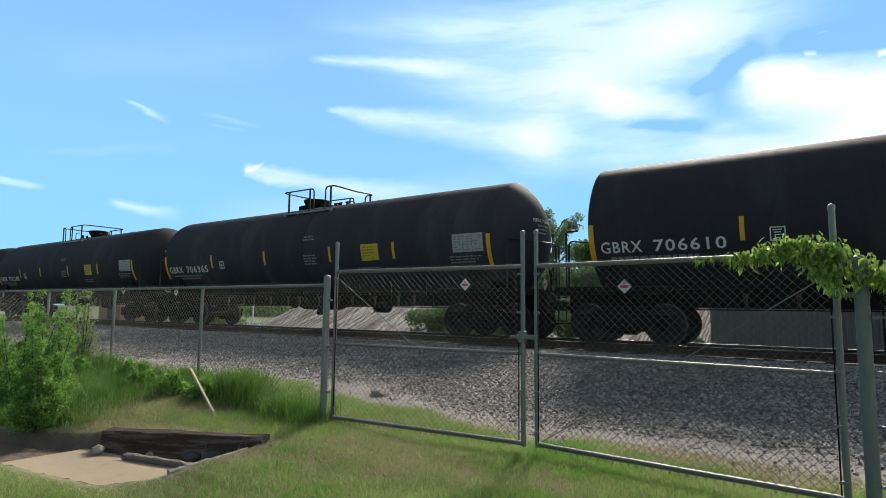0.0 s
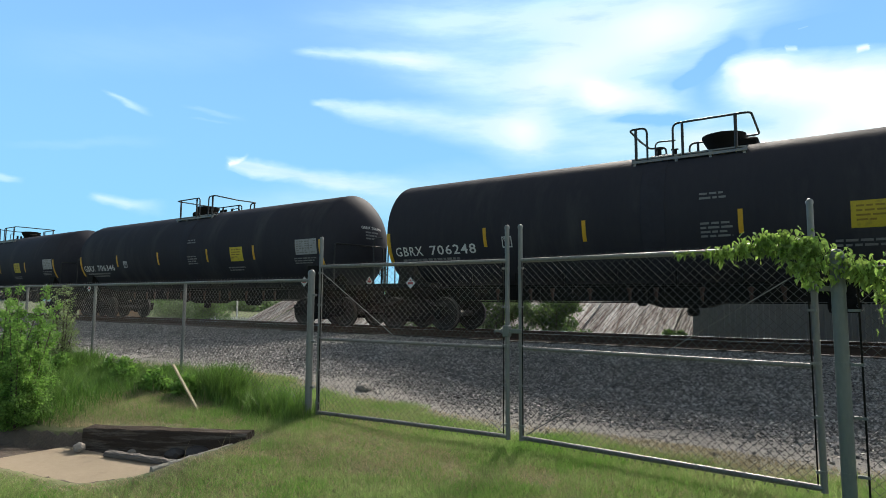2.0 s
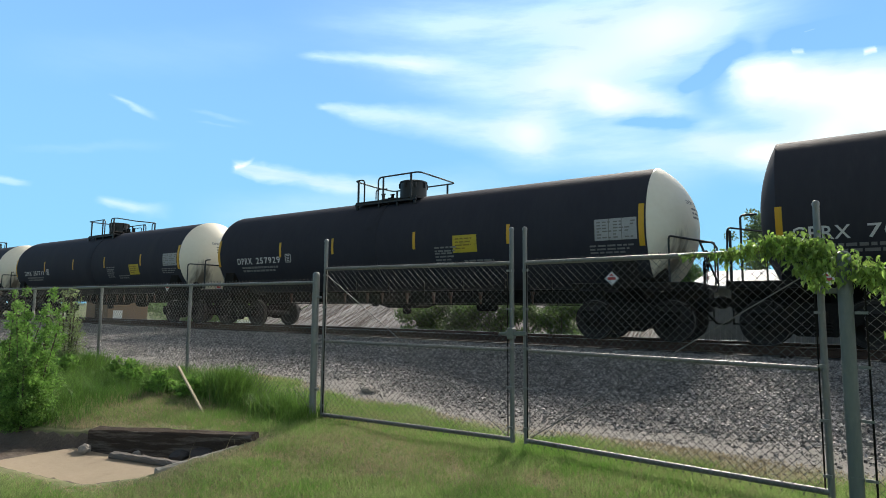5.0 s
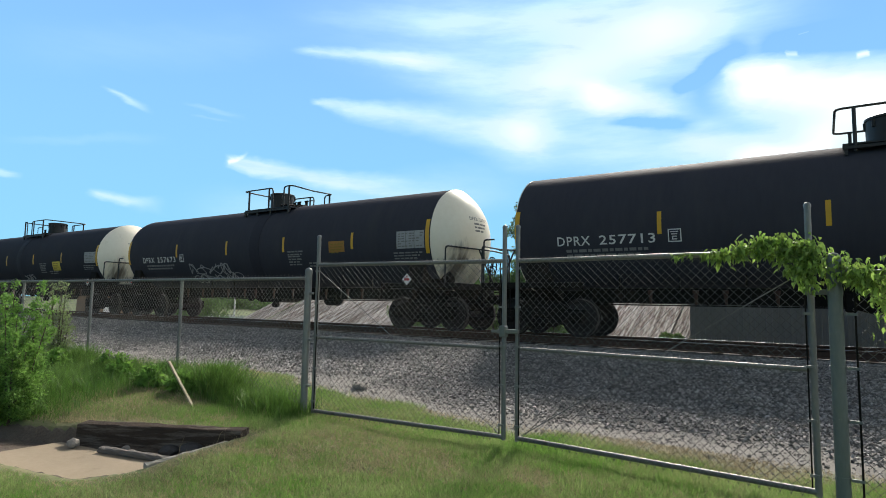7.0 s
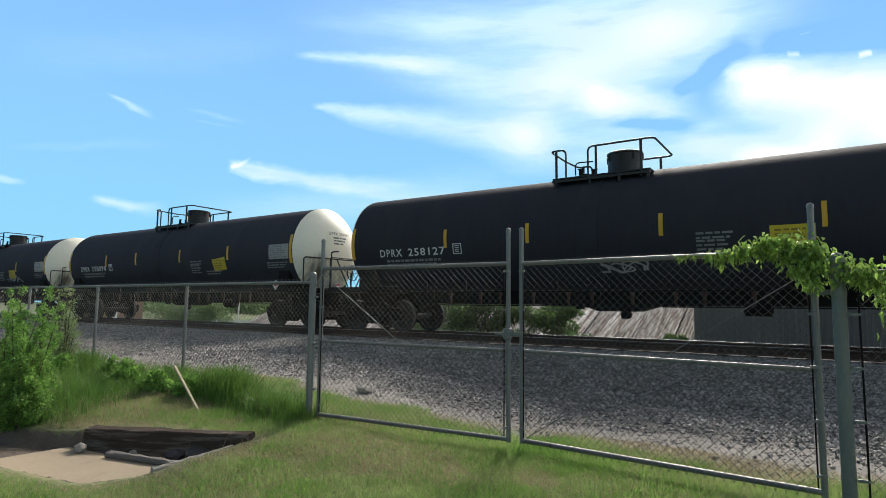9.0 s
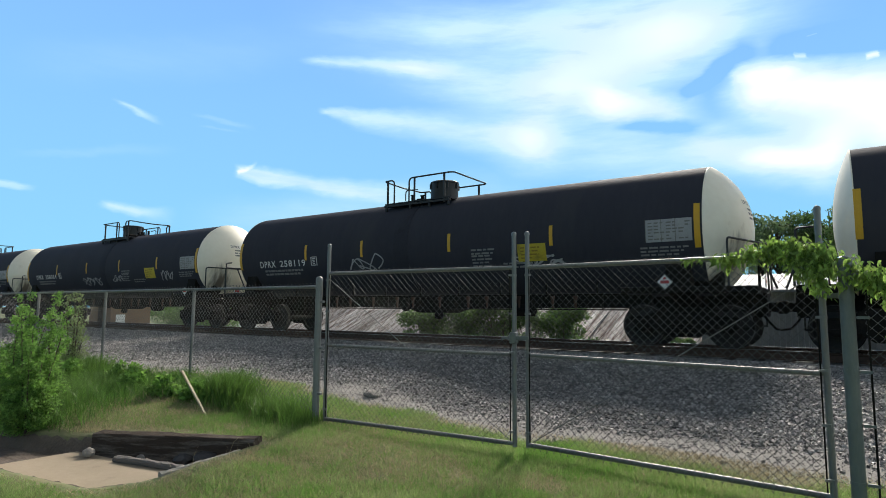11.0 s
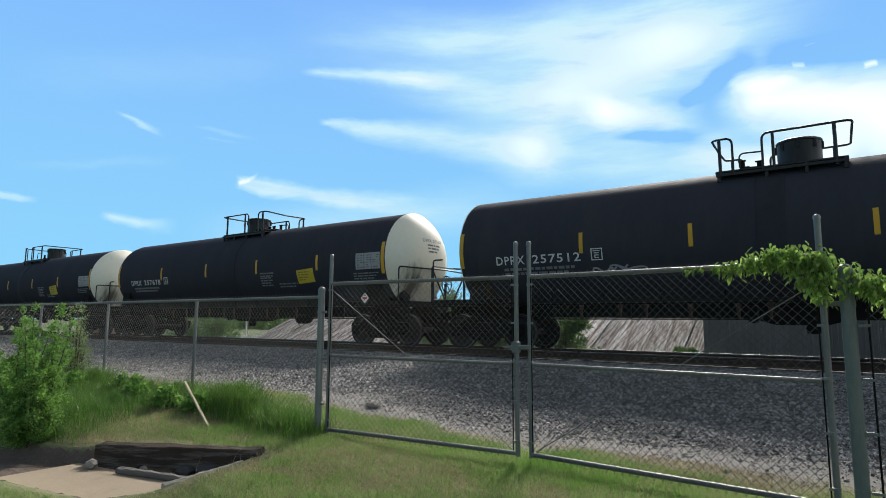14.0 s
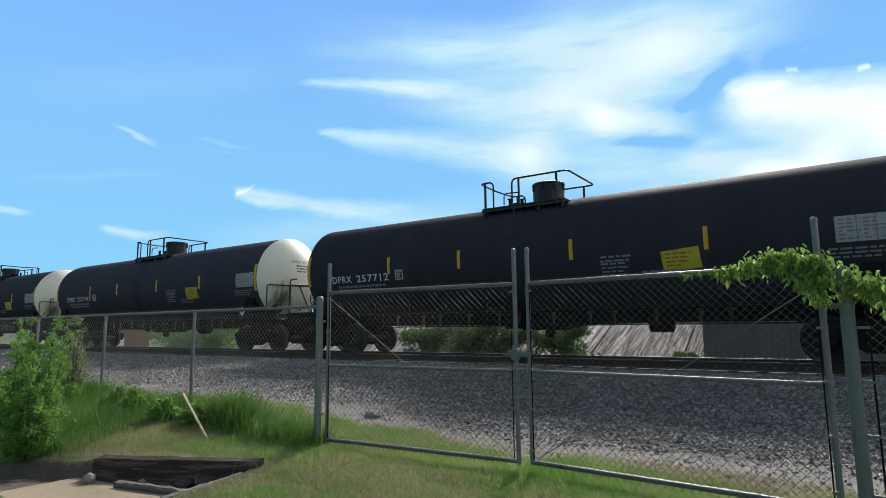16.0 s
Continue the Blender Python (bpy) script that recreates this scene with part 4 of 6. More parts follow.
def wheelset_mesh():
    g = Geo()
    for s in (-1, 1):
        prof = [(0.055, 0.08), (0.06, 0.16), (0.03, 0.2), (0.02, 0.36), (0.05, 0.385), (0.065, 0.4), (0.065, 0.455), (0.0, 0.457), (-0.05, 0.462), (-0.06, 0.487), (-0.075, 0.487), (-0.08, 0.4), (-0.035, 0.37), (-0.02, 0.2), (-0.06, 0.15), (-0.06, 0.08)]
        g.lathe([(s * a, r) for a, r in prof], 32, pose(0, s * 0.755, 0, 0, 0, 90))
    g.lathe([(-1.02, 0.06), (-0.7, 0.075), (0, 0.085), (0.7, 0.075), (1.02, 0.06)], 16, pose(0, 0, 0, 0, 0, 90))
    me = g.mesh("wheelset", [WHEEL_STEEL, WHEEL_TREAD], True)
    for p in me.polygons:
        c = p.center
        r = math.hypot(c.x, c.z)
        if 0.45 < r < 0.464:
            p.material_index = 1
    return me


def side_frame_mesh():
    """Cast three-piece truck side, seen from outside, origin at the truck's centre on the rail."""
    out = [(-1.12, 0.56), (-1.1, 0.66), (-0.72, 0.68), (-0.42, 0.86), (0.42, 0.86), (0.72, 0.68), (1.1, 0.66), (1.12, 0.56), (1.0, 0.5), (0.75, 0.5), (0.5, 0.36), (0.32, 0.22), (-0.32, 0.22), (-0.5, 0.36), (-0.75, 0.5), (-1.0, 0.5)]
    g = Geo()
    k = len(out)
    vs = [(x, y, z) for y in (-0.07, 0.07) for x, z in out]
    g.add(vs, [tuple(range(k)), tuple(range(2 * k - 1, k - 1, -1))] + [(i, i + k, (i + 1) % k + k, (i + 1) % k) for i in range(k)])
    for x in (-0.89, 0.89):
        g.lathe([(-0.12, 0.1), (-0.1, 0.15), (0.06, 0.15)], 14, pose(x, 0, 0.46, 0, 0, 90))
        g.box((x - 0.16, -0.1, 0.38), (x + 0.16, 0.1, 0.62), bevel=0.03)
    for x in (-0.19, 0, 0.19):
        prof = []
        for i in range(9):
            prof += [(0.27 + i * 0.03, 0.075 if i % 2 else 0.05)]
        g.lathe(prof, 12, pose(x, -0.05, 0, 0, -90, 0))
    return g.mesh("side_frame", STEEL_DARK)


def truck_mesh():
    g = Geo().box((-0.2, -1.12, 0.45), (0.2, 1.12, 0.72), bevel=0.04)
    g.lathe([(0.0, 0.3), (0.08, 0.3)], 20, pose(0, 0, 0.7, 0, -90, 0))
    for s in (-1, 1):
        g.box((s * 0.42 - 0.05, -0.9, 0.3), (s * 0.42 + 0.05, 0.9, 0.42), bevel=0.02)
    return g.mesh("truck", STEEL_DARK)


def sill_mesh():
    """Draft sill, saddle and end platform of the forward end."""
    g = Geo().box((5.7, -0.22, 0.78), (8.62, 0.22, 1.16), bevel=0.02)
    g.box((8.35, -0.34, 0.66), (8.66, 0.34, 1.2), bevel=0.03)
    for s in (-1, 1):
        g.add([(6.85, s * 0.2, 0.86), (7.35, s * 0.2, 0.86), (7.35, s * 1.42, 1.3), (6.85, s * 1.42, 1.3), (6.85, s * 1.30, 1.92), (7.35, s * 1.30, 1.92), (6.85, s * 0.2, 1.25), (7.35, s * 0.2, 1.25)],
              [(0, 1, 2, 3), (3, 2, 5, 4), (0, 3, 4, 6), (1, 7, 5, 2), (6, 4, 5, 7)])
    return g.mesh("draft_sill", STEEL_DARK)


def platform_mesh():
    g = Geo().box((7.72, -1.4, 1.24), (8.6, 1.4, 1.29))
    for x in (7.76, 8.56):
        g.box((x - 0.03, -1.42, 1.14), (x + 0.03, 1.42, 1.25))
    g.box((5.9, -1.42, 1.16), (8.6, -1.36, 1.3), bevel=0.01)
    g.box((5.9, 1.36, 1.16), (8.6, 1.42, 1.3), bevel=0.01)
    return g.mesh("end_platform", STEEL_DARK)


def steps_mesh():
    """Ladder step under one corner of the end platform."""
    g = Geo()
    for x in (7.8, 8.5):
        g.tube([(x, -1.4, 1.25), (x, -1.43, 0.42)], 0.018, 6)
    for z in (0.45, 0.8, 1.12):
        g.box((7.78, -1.48, z - 0.02), (8.52, -1.38, z + 0.01))
    return g.mesh("sill_step", STEEL_DARK)


def end_rail_mesh(top, white):
    """A rail round the end platform: from a post at the side it bows out before the dished end."""
    out = (8.7, 0.2, top - 0.04)
    pts = arc((8.08, -1.38, 1.28), (8.08, -1.38, top), out, 0.1)[:-1]
    if white:
        pts += arc((8.45, -0.4, top - 0.02), out, (8.62, 1.34, top - 0.06), 0.1)[1:-1]
        pts += arc((8.66, 0.8, top - 0.05), (8.62, 1.34, top - 0.06), (8.62, 1.34, 1.28), 0.1)[1:]
    else:
        pts += arc((8.4, -0.55, top - 0.02), out, (8.74, 0.2, 1.28), 0.12)[1:]
    return Geo().tube(pts, 0.022, 8).mesh("end_handrail", RAIL_BLACK, True)


def end_brace_mesh(top, white):
    """The slanting brace of that rail, or the brake mast beside it."""
    if white:
        return Geo().tube([(8.5, -0.3, top - 0.02), (8.62, -0.2, top - 0.4), (8.84, -0.05, 1.28)], 0.024, 8).mesh("rail_brace", RAIL_BLACK, True)
    return Geo().tube([(8.62, 0.45, 1.28), (8.62, 0.45, top - 0.15)], 0.03, 8).mesh("brake_mast", RAIL_BLACK, True)


def side_grab_mesh(top, white):
    """Grab iron at the far corner of the end platform."""
    x, up = (8.56, top + 0.1) if white else (8.3, top + 0.05)
    return Geo().tube(arc((x, 1.36, 1.28), (x, 1.36, up), (x - 0.3, 1.36, up), 0.08), 0.022, 8).mesh("grab_iron", RAIL_BLACK, True)


def coupler_mesh():
    g = Geo().box((8.6, -0.07, 0.78), (8.86, 0.07, 0.98), bevel=0.02)
    g.box((8.8, -0.13, 0.74), (8.99, 0.15, 1.02), bevel=0.04)
    g.tube([(8.5, -0.4, 0.85), (8.66, -0.4, 0.6), (8.8, -0.3, 0.42), (8.93, -0.2, 0.4)], 0.025, 8)
    return g.mesh("coupler", STEEL_DARK)


def brake_cylinder_mesh():
    return Geo().lathe([(-0.3, 0.1), (-0.28, 0.2), (0.3, 0.2), (0.32, 0.1)], 18, pose(7.6, -0.75, 1.49)).mesh("brake_cylinder", STEEL_DARK, True)


def brake_wheel_mesh():
    """Hand brake wheel on its stand, one connected shape."""
    g = Geo().tube([(8.46, 0.45, 1.28), (8.46, 0.45, 1.85), (8.53, 0.45, 1.86)], 0.03, 8)
    rim = [(8.52, 0.45 + 0.26 * math.cos(2 * math.pi * i / 16), 1.85 + 0.26 * math.sin(2 * math.pi * i / 16)) for i in range(17)]
    g.tube(rim, 0.017, 6)
    for i in range(4):
        a = math.pi * i / 4
        g.tube([(8.52, 0.45 - 0.26 * math.cos(a), 1.85 - 0.26 * math.sin(a)), (8.52, 0.45 + 0.26 * math.cos(a), 1.85 + 0.26 * math.sin(a))], 0.012, 6)
    return g.mesh("brake_wheel", STEEL_DARK)


def under_mesh():
    """Bottom outlet, its skid, and the long brake rod with hangers."""
    g = Geo().lathe([(0.92, 0.09), (1.0, 0.16), (1.1, 0.17), (1.16, 0.24), (1.25, 0.24)], 18, pose(0, 0, 0, 0, -90, 0))
    for s in (-1, 1):
        g.add([(s * 0.3, -0.3, 1.24), (s * 0.3, 0.3, 1.24), (s * 0.9, 0.3, 1.24), (s * 0.9, -0.3, 1.24), (s * 0.32, -0.2, 0.98), (s * 0.32, 0.2, 0.98)], [(0, 1, 5, 4), (4, 5, 2, 3), (0, 4, 3), (1, 2, 5)])
    for s in (-1, 1):
        g.tube([(-5.9, s * 0.95, 1.16), (5.9, s * 0.95, 1.16)], 0.022, 6)
        for i in range(9):
            x = -5.2 + i * 1.3
            g.tube([(x, s * 0.95, 1.6), (x, s * 0.95, 1.08)], 0.018, 6)
    g.tube([(-5.8, 0.3, 1.02), (-0.6, 0.34, 0.98), (5.8, 0.3, 1.02)], 0.02, 6)
    for x in (-2.6, -0.4, 0.4, 2.6):
        g.box((x - 0.03, -0.5, 1.0), (x + 0.03, 0.5, 1.24))
    return g.mesh("underframe_piping", STEEL_DARK)


def centre_sill_mesh():
    """Dark underbelly: a long sill with a sump at the middle and guard frames."""
    out = [(-6.3, 1.3), (6.3, 1.3), (6.3, 0.84), (0.9, 0.82), (0.45, 0.68), (-0.45, 0.68), (-0.9, 0.82), (-6.3, 0.84)]
    g = Geo()
    k = len(out)
    g.add([(x, y, z) for y in (-0.42, 0.42) for x, z in out], [tuple(range(k))[::-1], tuple(range(k, 2 * k))] + [(i, (i + 1) % k, (i + 1) % k + k, i + k) for i in range(k)])
    return g.mesh("centre_sill", STEEL_DARK)


def guard_mesh():
    """Side pipe under the belly with stubby hangers, a valve body and a reservoir."""
    g = Geo()
    g.tube([(-5.8, -0.6, 0.8), (5.8, -0.6, 0.8)], 0.016, 6)
    for x in (-5.2, -3.4, -1.5, 1.9, 3.6, 5.2):
        g.tube([(x, -0.6, 0.8), (x, -0.6, 1.2)], 0.02, 6)
    g.box((-0.95, -0.62, 0.72), (-0.75, -0.45, 1.1), bevel=0.03)
    g.lathe([(-0.28, 0.1), (-0.25, 0.19), (0.25, 0.19), (0.28, 0.1)], 14, pose(3.0, -0.3, 0.8))
    g.lathe([(0.5, 0.05), (0.52, 0.12), (0.62, 0.14), (0.7, 0.1), (0.95, 0.1)], 12, pose(0.2, -0.3, 0, 0, -90, 0))
    return g.mesh("guard_frame", STEEL_DARK)


def hanger_mesh():
    """A tapering rusty hanger under the belly."""
    g = Geo()
    g.tube([(0, 0, 0.0), (0, 0, -0.12), (0.01, 0, -0.3)], [0.045, 0.04, 0.022], 8)
    g.box((-0.06, -0.02, -0.06), (0.06, 0.02, 0.02), bevel=0.008)
    return g.mesh("hanger", RUST_RAIL)


def walkway_mesh():
    g = Geo()
    for s in (-1, 1):
        g.box((-1.0, s * 0.98 - 0.05, 3.84), (1.36, s * 0.98 + 0.05, 3.90))
        g.box((-1.0, min(s * 0.98, s * 0.45), 3.93), (1.36, max(s * 0.98, s * 0.45), 3.96))
        for x in (-0.95, -0.3, 0.4, 1.3):
            g.box((x - 0.03, s * 0.98 - 0.03, 3.72), (x + 0.03, s * 0.98 + 0.03, 3.92))
    for x in (-1.0, 1.3):
        g.box((x, -0.98, 3.91), (x + 0.07, 0.98, 3.95))
    return g


def top_rails_mesh(ahead):
    """Handrail at one end of the top platform: long returns beside the manway, short ones beyond."""
    g = Geo()
    t, y, r = 4.66, 0.97, 0.024
    if ahead:
        for s in (-1, 1):
            g.tube(arc((1.02, s * y, 3.9), (1.02, s * y, t), (1.42, s * y, t), 0.14)[:-1] + arc((1.2, s * y, t), (1.42, s * y, t), (1.42, 0, t - 0.03), 0.15)[1:], r, 8)
            g.tube([(1.27, s * y, 3.8), (1.27, s * y, t)], 0.034, 8)
        g.tube(arc((0.5, 0.5, 4.4), (0.95, 0.5, 4.42), (0.95, 0.5, 4.1), 0.12), 0.018, 8)
        return g.mesh("top_handrail", RAIL_BLACK, True)
    g.tube([(-0.8, -y, 3.8), (-0.8, -y, t)], 0.034, 8)
    g.tube([(-0.8, y, 3.8), (-0.8, y, t)], 0.034, 8)
    for s in (-1, 1):
        g.tube(arc((0.46, s * y, 3.9), (0.46, s * y, t), (-1.1, s * y, t), 0.14)[:-1] + arc((-0.8, s * y, t), (-1.1, s * y, t), (-1.1, 0, t), 0.16)[1:], r, 8)
        g.tube([(0.26, s * y, 3.85), (0.26, s * y, t)], 0.03, 8)
    return g.mesh("top_handrail", RAIL_BLACK, True)


def manway_mesh(tall):
    if tall:
        g = Geo().lathe([(3.9, 0.5), (4.04, 0.5), (4.06, 0.42), (4.56, 0.42), (4.57, 0.44), (4.61, 0.44), (4.63, 0.4), (4.65, 0.05)], 28, pose(-0.16, 0, 0, 0, -90, 0))
        for i in range(8):
            a = 2 * math.pi * i / 8
            g.box((-0.16 + 0.43 * math.cos(a) - 0.025, 0.43 * math.sin(a) - 0.025, 4.4), (-0.16 + 0.43 * math.cos(a) + 0.025, 0.43 * math.sin(a) + 0.025, 4.56))
    else:
        g = Geo().lathe([(4.08, 0.34), (4.2, 0.34), (4.3, 0.4), (4.42, 0.46), (4.47, 0.46), (4.5, 0.3), (4.51, 0.04)], 28, pose(-0.45, 0, 0, 0, -90, 0))
        g.box((-1.15, -0.25, 4.12), (-0.75, 0.25, 4.32), bevel=0.04)
    return g.mesh("manway", RAIL_BLACK if tall else STEEL_DARK, True)


def valves_mesh():
    g = Geo().lathe([(3.9, 0.36), (4.1, 0.36), (4.12, 0.3), (4.15, 0.28)], 20, pose(0.78, 0, 0, 0, -90, 0))
    for i, (dx, dy, h) in enumerate(((-0.18, 0.1, 0.16), (0.12, -0.14, 0.12), (0.16, 0.15, 0.2), (-0.05, -0.2, 0.1))):
        g.tube([(0.78 + dx, dy, 4.1), (0.78 + dx, dy, 4.13 + h)], 0.05, 10)
        g.tube([(0.7 + dx, dy, 4.13 + h), (0.86 + dx, dy, 4.13 + h)], 0.022, 6)
    g.box((0.6, -0.75, 4.02), (1.0, -0.2, 4.1), bevel=0.02)
    return g.mesh("valve_cluster", STEEL_DARK, True)


def placard_mesh():
    """Diamond hazard sign in a thin metal holder, in the xz plane, facing -y."""
    g = Geo()
    for s, y, mi in ((0.17, 0.0, 0), (0.15, -0.006, 1)):
        g.add([(0, y, s), (s, y, 0), (0, y, -s), (-s, y, 0), (0, y + 0.006, s), (s, y + 0.006, 0), (0, y + 0.006, -s), (-s, y + 0.006, 0)], [(0, 1, 2, 3), (4, 7, 6, 5), (0, 4, 5, 1), (1, 5, 6, 2), (2, 6, 7, 3), (3, 7, 4, 0)], mi)
    g.add([(0, -0.009, 0.115), (0.05, -0.009, 0.055), (-0.05, -0.009, 0.055)], [(0, 2, 1)], 2)
    g.box((-0.09, -0.009, -0.035), (0.09, -0.007, 0.03), mi=2)
    return g.mesh("placard", [PLATE_GREY, PAINT_WHITE, PLACARD_RED])


def bars(g, rows, x0, v0, tall, gap, lift=0.006, seed=0, place=on_side):
    """Lines of small writing as rows of short bars."""
    rng = random.Random(seed)
    for i, w in enumerate(rows):
        x, v = x0, v0 - i * (tall + gap)
        while x < x0 + w:
            k = min(rng.uniform(0.08, 0.24), x0 + w - x)
            g.add([place(x, v, lift), place(x + k, v, lift), place(x + k, v + tall, lift), place(x, v + tall, lift)], [(0, 1, 2, 3)])
            x += k + 0.035
    return g


def stencil_table():
    g = Geo()
    patch(g, 6.48, 7.44, -0.46, 0.03, 0.005, 0)
    rng = random.Random(3)
    for row in range(6):
        v = -0.03 - row * 0.07
        for c in range(7):
            if rng.random() < 0.72:
                x = 6.54 + c * 0.127
                patch(g, x, x + rng.uniform(0.05, 0.11), v - 0.03, v, 0.008, 1)
    for x in (6.48, 6.81, 7.1):
        patch(g, x, x + 0.014, -0.46, 0.03, 0.009, 1)
    return g.mesh("data_panel", [TABLE_GREY, PAINT_DARK])


def box_mark():
    g = Geo()
    x0, x1, v0, v1, w = -4.02, -3.75, -0.58, -0.3, 0.022
    for a in ((x0, x1, v0, v0 + w), (x0, x1, v1 - w, v1), (x0, x0 + w, v0, v1), (x1 - w, x1, v0, v1)):
        patch(g, *a, 0.005)
    for a in ((-3.97, -3.81, -0.37, -0.35), (-3.95, -3.83, -0.42, -0.4), (-3.94, -3.92, -0.53, -0.45), (-3.94, -3.84, -0.47, -0.45), (-3.94, -3.84, -0.53, -0.51)):
        patch(g, *a, 0.005)
    return g.mesh("stencil_box", PAINT_WHITE)


def graffiti(x0, x1, v0, v1, seed, closed=False):
    """Loose sprayed strokes as thin ribbons on the tank."""
    rng = random.Random(seed)
    g = Geo()
    n = max(3, int((x1 - x0) / 0.36))
    for i in range(n):
        cx, w, h = x0 + (i + 0.5) * (x1 - x0) / n, (x1 - x0) / n * rng.uniform(0.5, 0.95), (v1 - v0) / 2 * rng.uniform(0.7, 1.0)
        cv, ph, lag, turn = (v0 + v1) / 2 + rng.uniform(-0.06, 0.06), rng.uniform(0, 6.3), rng.uniform(0, 6.3), rng.uniform(4.5, 9.0)
        k = rng.uniform(0.7, 2.3)
        pts = [(cx + w * math.cos(ph + turn * j / 24) + 0.2 * w * math.sin(lag + 2.7 * turn * j / 24), cv + h * math.sin(lag + k * turn * j / 24) + 0.15 * h * math.cos(ph + 2.3 * turn * j / 24)) for j in range(25)]
        for j in range(24):
            (ax, av), (bx, bv) = pts[j], pts[j + 1]
            d = math.hypot(bx - ax, bv - av) or 1
            ox, ov = -(bv - av) / d * 0.02, (bx - ax) / d * 0.02
            g.add([on_side(ax - ox, av - ov, 0.005), on_side(bx - ox, bv - ov, 0.005), on_side(bx + ox, bv + ov, 0.005), on_side(ax + ox, av + ov, 0.005)], [(0, 1, 2, 3)])
    return g.mesh("graffiti", TAG_WHITE)


TURN = pose(0, 0, 0, 0, 0, 180)


def build_car(mark, number, white, manway_ahead, tags, panel=None):
    """A tank car standing at the world's origin; x is ahead, z is zero on the rail."""
    if white:
        label = "black tank car with white domed ends, yellow strips"
    else:
        label = "all-black tank car with yellow reflective strips"
    if tags:
        label += ", sprayed graffiti"
    car = thing("tank_car", label, "tank car", group="tank cars of the train")
    global R, ZC, HALF, BACK, DISH, BACK_DISH
    R, ZC, HALF, BACK, DISH, BACK_DISH = SIZES[white]
    tone = TANK_BLACK if white else TANK_GREY
    part("tank", cached(("tank", white), lambda: tank_mesh(tone, not white)), car)
    if white:
        part("tank_head", cached("head", lambda: head_mesh(TANK_WHITE, True)), car, "cream-white domed end")
        part("tank_head", cached("back head", lambda: head_mesh(TANK_WHITE, False)), car, "cream-white domed end", TURN)
    flip = TURN if manway_ahead else None
    band = cached(("band", white), lambda: Geo().lathe([(0.1, R), (0.1, R + 0.012), (0.16, R + 0.016), (0.54, R + 0.016), (0.6, R + 0.012), (0.6, R)], 64, Matrix.Translation((0, 0, ZC))).mesh("jacket_band", BAND_BLACK, True))
    part("jacket_band", band, car, "glossier black band round the middle", flip)
    lift = pose(0 if manway_ahead else 0.12, 0, 0) if white else pose(-0.47 if manway_ahead else -0.05, 0, 0.13)
    flip = flip @ lift if flip else lift
    part("walkway", cached(("walk", white), lambda: walkway_mesh().mesh("walkway", RAIL_BLACK if white else PLATE_GREY)), car, "", flip)
    for k in (False, True):
        part("top_handrail", cached(("rails", k), lambda: top_rails_mesh(k)), car, "", flip)
    part("manway", cached(("man", white), lambda: manway_mesh(white)), car, "", flip)
    part("valve_cluster", cached("valves", valves_mesh), car, "", flip)
    part("underframe_piping", cached("under", under_mesh), car)
    part("centre_sill", cached("csill", centre_sill_mesh), car)
    part("guard_frame", cached("guard", guard_mesh), car)
    for i in range(12):
        part("hanger", cached("hanger", hanger_mesh), car, "", pose(-4.6 + i * 0.84 + 0.14 * math.sin(i * 2.1), -0.62, 1.12))
    for m in (None, TURN):
        part("draft_sill", cached("sill", sill_mesh), car, "", m)
        part("end_platform", cached("plat", platform_mesh), car, "", m)
        part("sill_step", cached("steps", steps_mesh), car, "", m)
        part("sill_step", cached("steps", steps_mesh), car, "", (m or Matrix()) @ pose(16.28, 0, 0, 0, 0, 180))
        top = 2.3 if white else 2.58
        part("end_handrail", cached(("endrail", white), lambda: end_rail_mesh(top, white)), car, "", m)
        part("rail_brace" if white else "brake_mast", cached(("brace", white), lambda: end_brace_mesh(top, white)), car, "", m)
        part("grab_iron", cached(("grab", white), lambda: side_grab_mesh(top, white)), car, "", m)
        part("coupler", cached("coupler", coupler_mesh), car, "", m)
    part("brake_cylinder", cached("bcyl", brake_cylinder_mesh), car)
    part("brake_wheel", cached("bwheel", brake_wheel_mesh), car)
    for x in (-7.1, 7.1):
        truck = part("truck", cached("truck", truck_mesh), car, "", pose(x, 0, 0))
        for s in (-1, 1):
            part("wheelset", cached("wheelset", wheelset_mesh), truck, "", pose(s * 0.89, 0, 0.457))
            part("side_frame", cached("side", side_frame_mesh), truck, "", pose(0, s * 1.0, 0, 0, 0, 0 if s < 0 else 180))
    # markings
    strip = cached(("strip", white), lambda: patch(Geo(), -0.045, 0.045, -0.4 if white else -0.54, 0.09 if white else -0.05, 0.006).mesh("yellow_strip", YELLOW))
    long_strip = cached(("long", white), lambda: patch(Geo(), -0.06, 0.06, -0.62 if white else -0.91, 0.33 if white else -0.01, 0.006).mesh("yellow_strip", YELLOW))
    places = {(True, False): (-4.19, -1.16, 1.8, 4.8), (True, True): (-4.25, -1.84, 1.31, 4.26), (False, False): (-4.49, -1.4, 1.8, 4.41), (False, True): (-4.5, -1.88, 1.35, 4.43)}
    for x in places[white, manway_ahead]:
        part("yellow_strip", strip, car, "", pose(x, 0, 0))
    for x in (-7.56 if white else -7.62, 7.54 if white else 7.6):
        part("yellow_strip", long_strip, car, "", pose(x, 0, 0))
    x0, v0, wide, tall, tilt, panel_tone = panel or ((3.15, -0.56, 0.68, 0.5, 0, PANEL_YELLOW) if not white else (3.35 if manway_ahead else 3.87, -0.76, 0.76, 0.44, 0, PANEL_YELLOW))
    key = (x0, v0, tilt, panel_tone.name)
    part("yellow_panel", cached(("yp", key), lambda: tilted_patch(x0, x0 + wide, v0, v0 + tall, tilt).mesh("yellow_panel", panel_tone)), car)
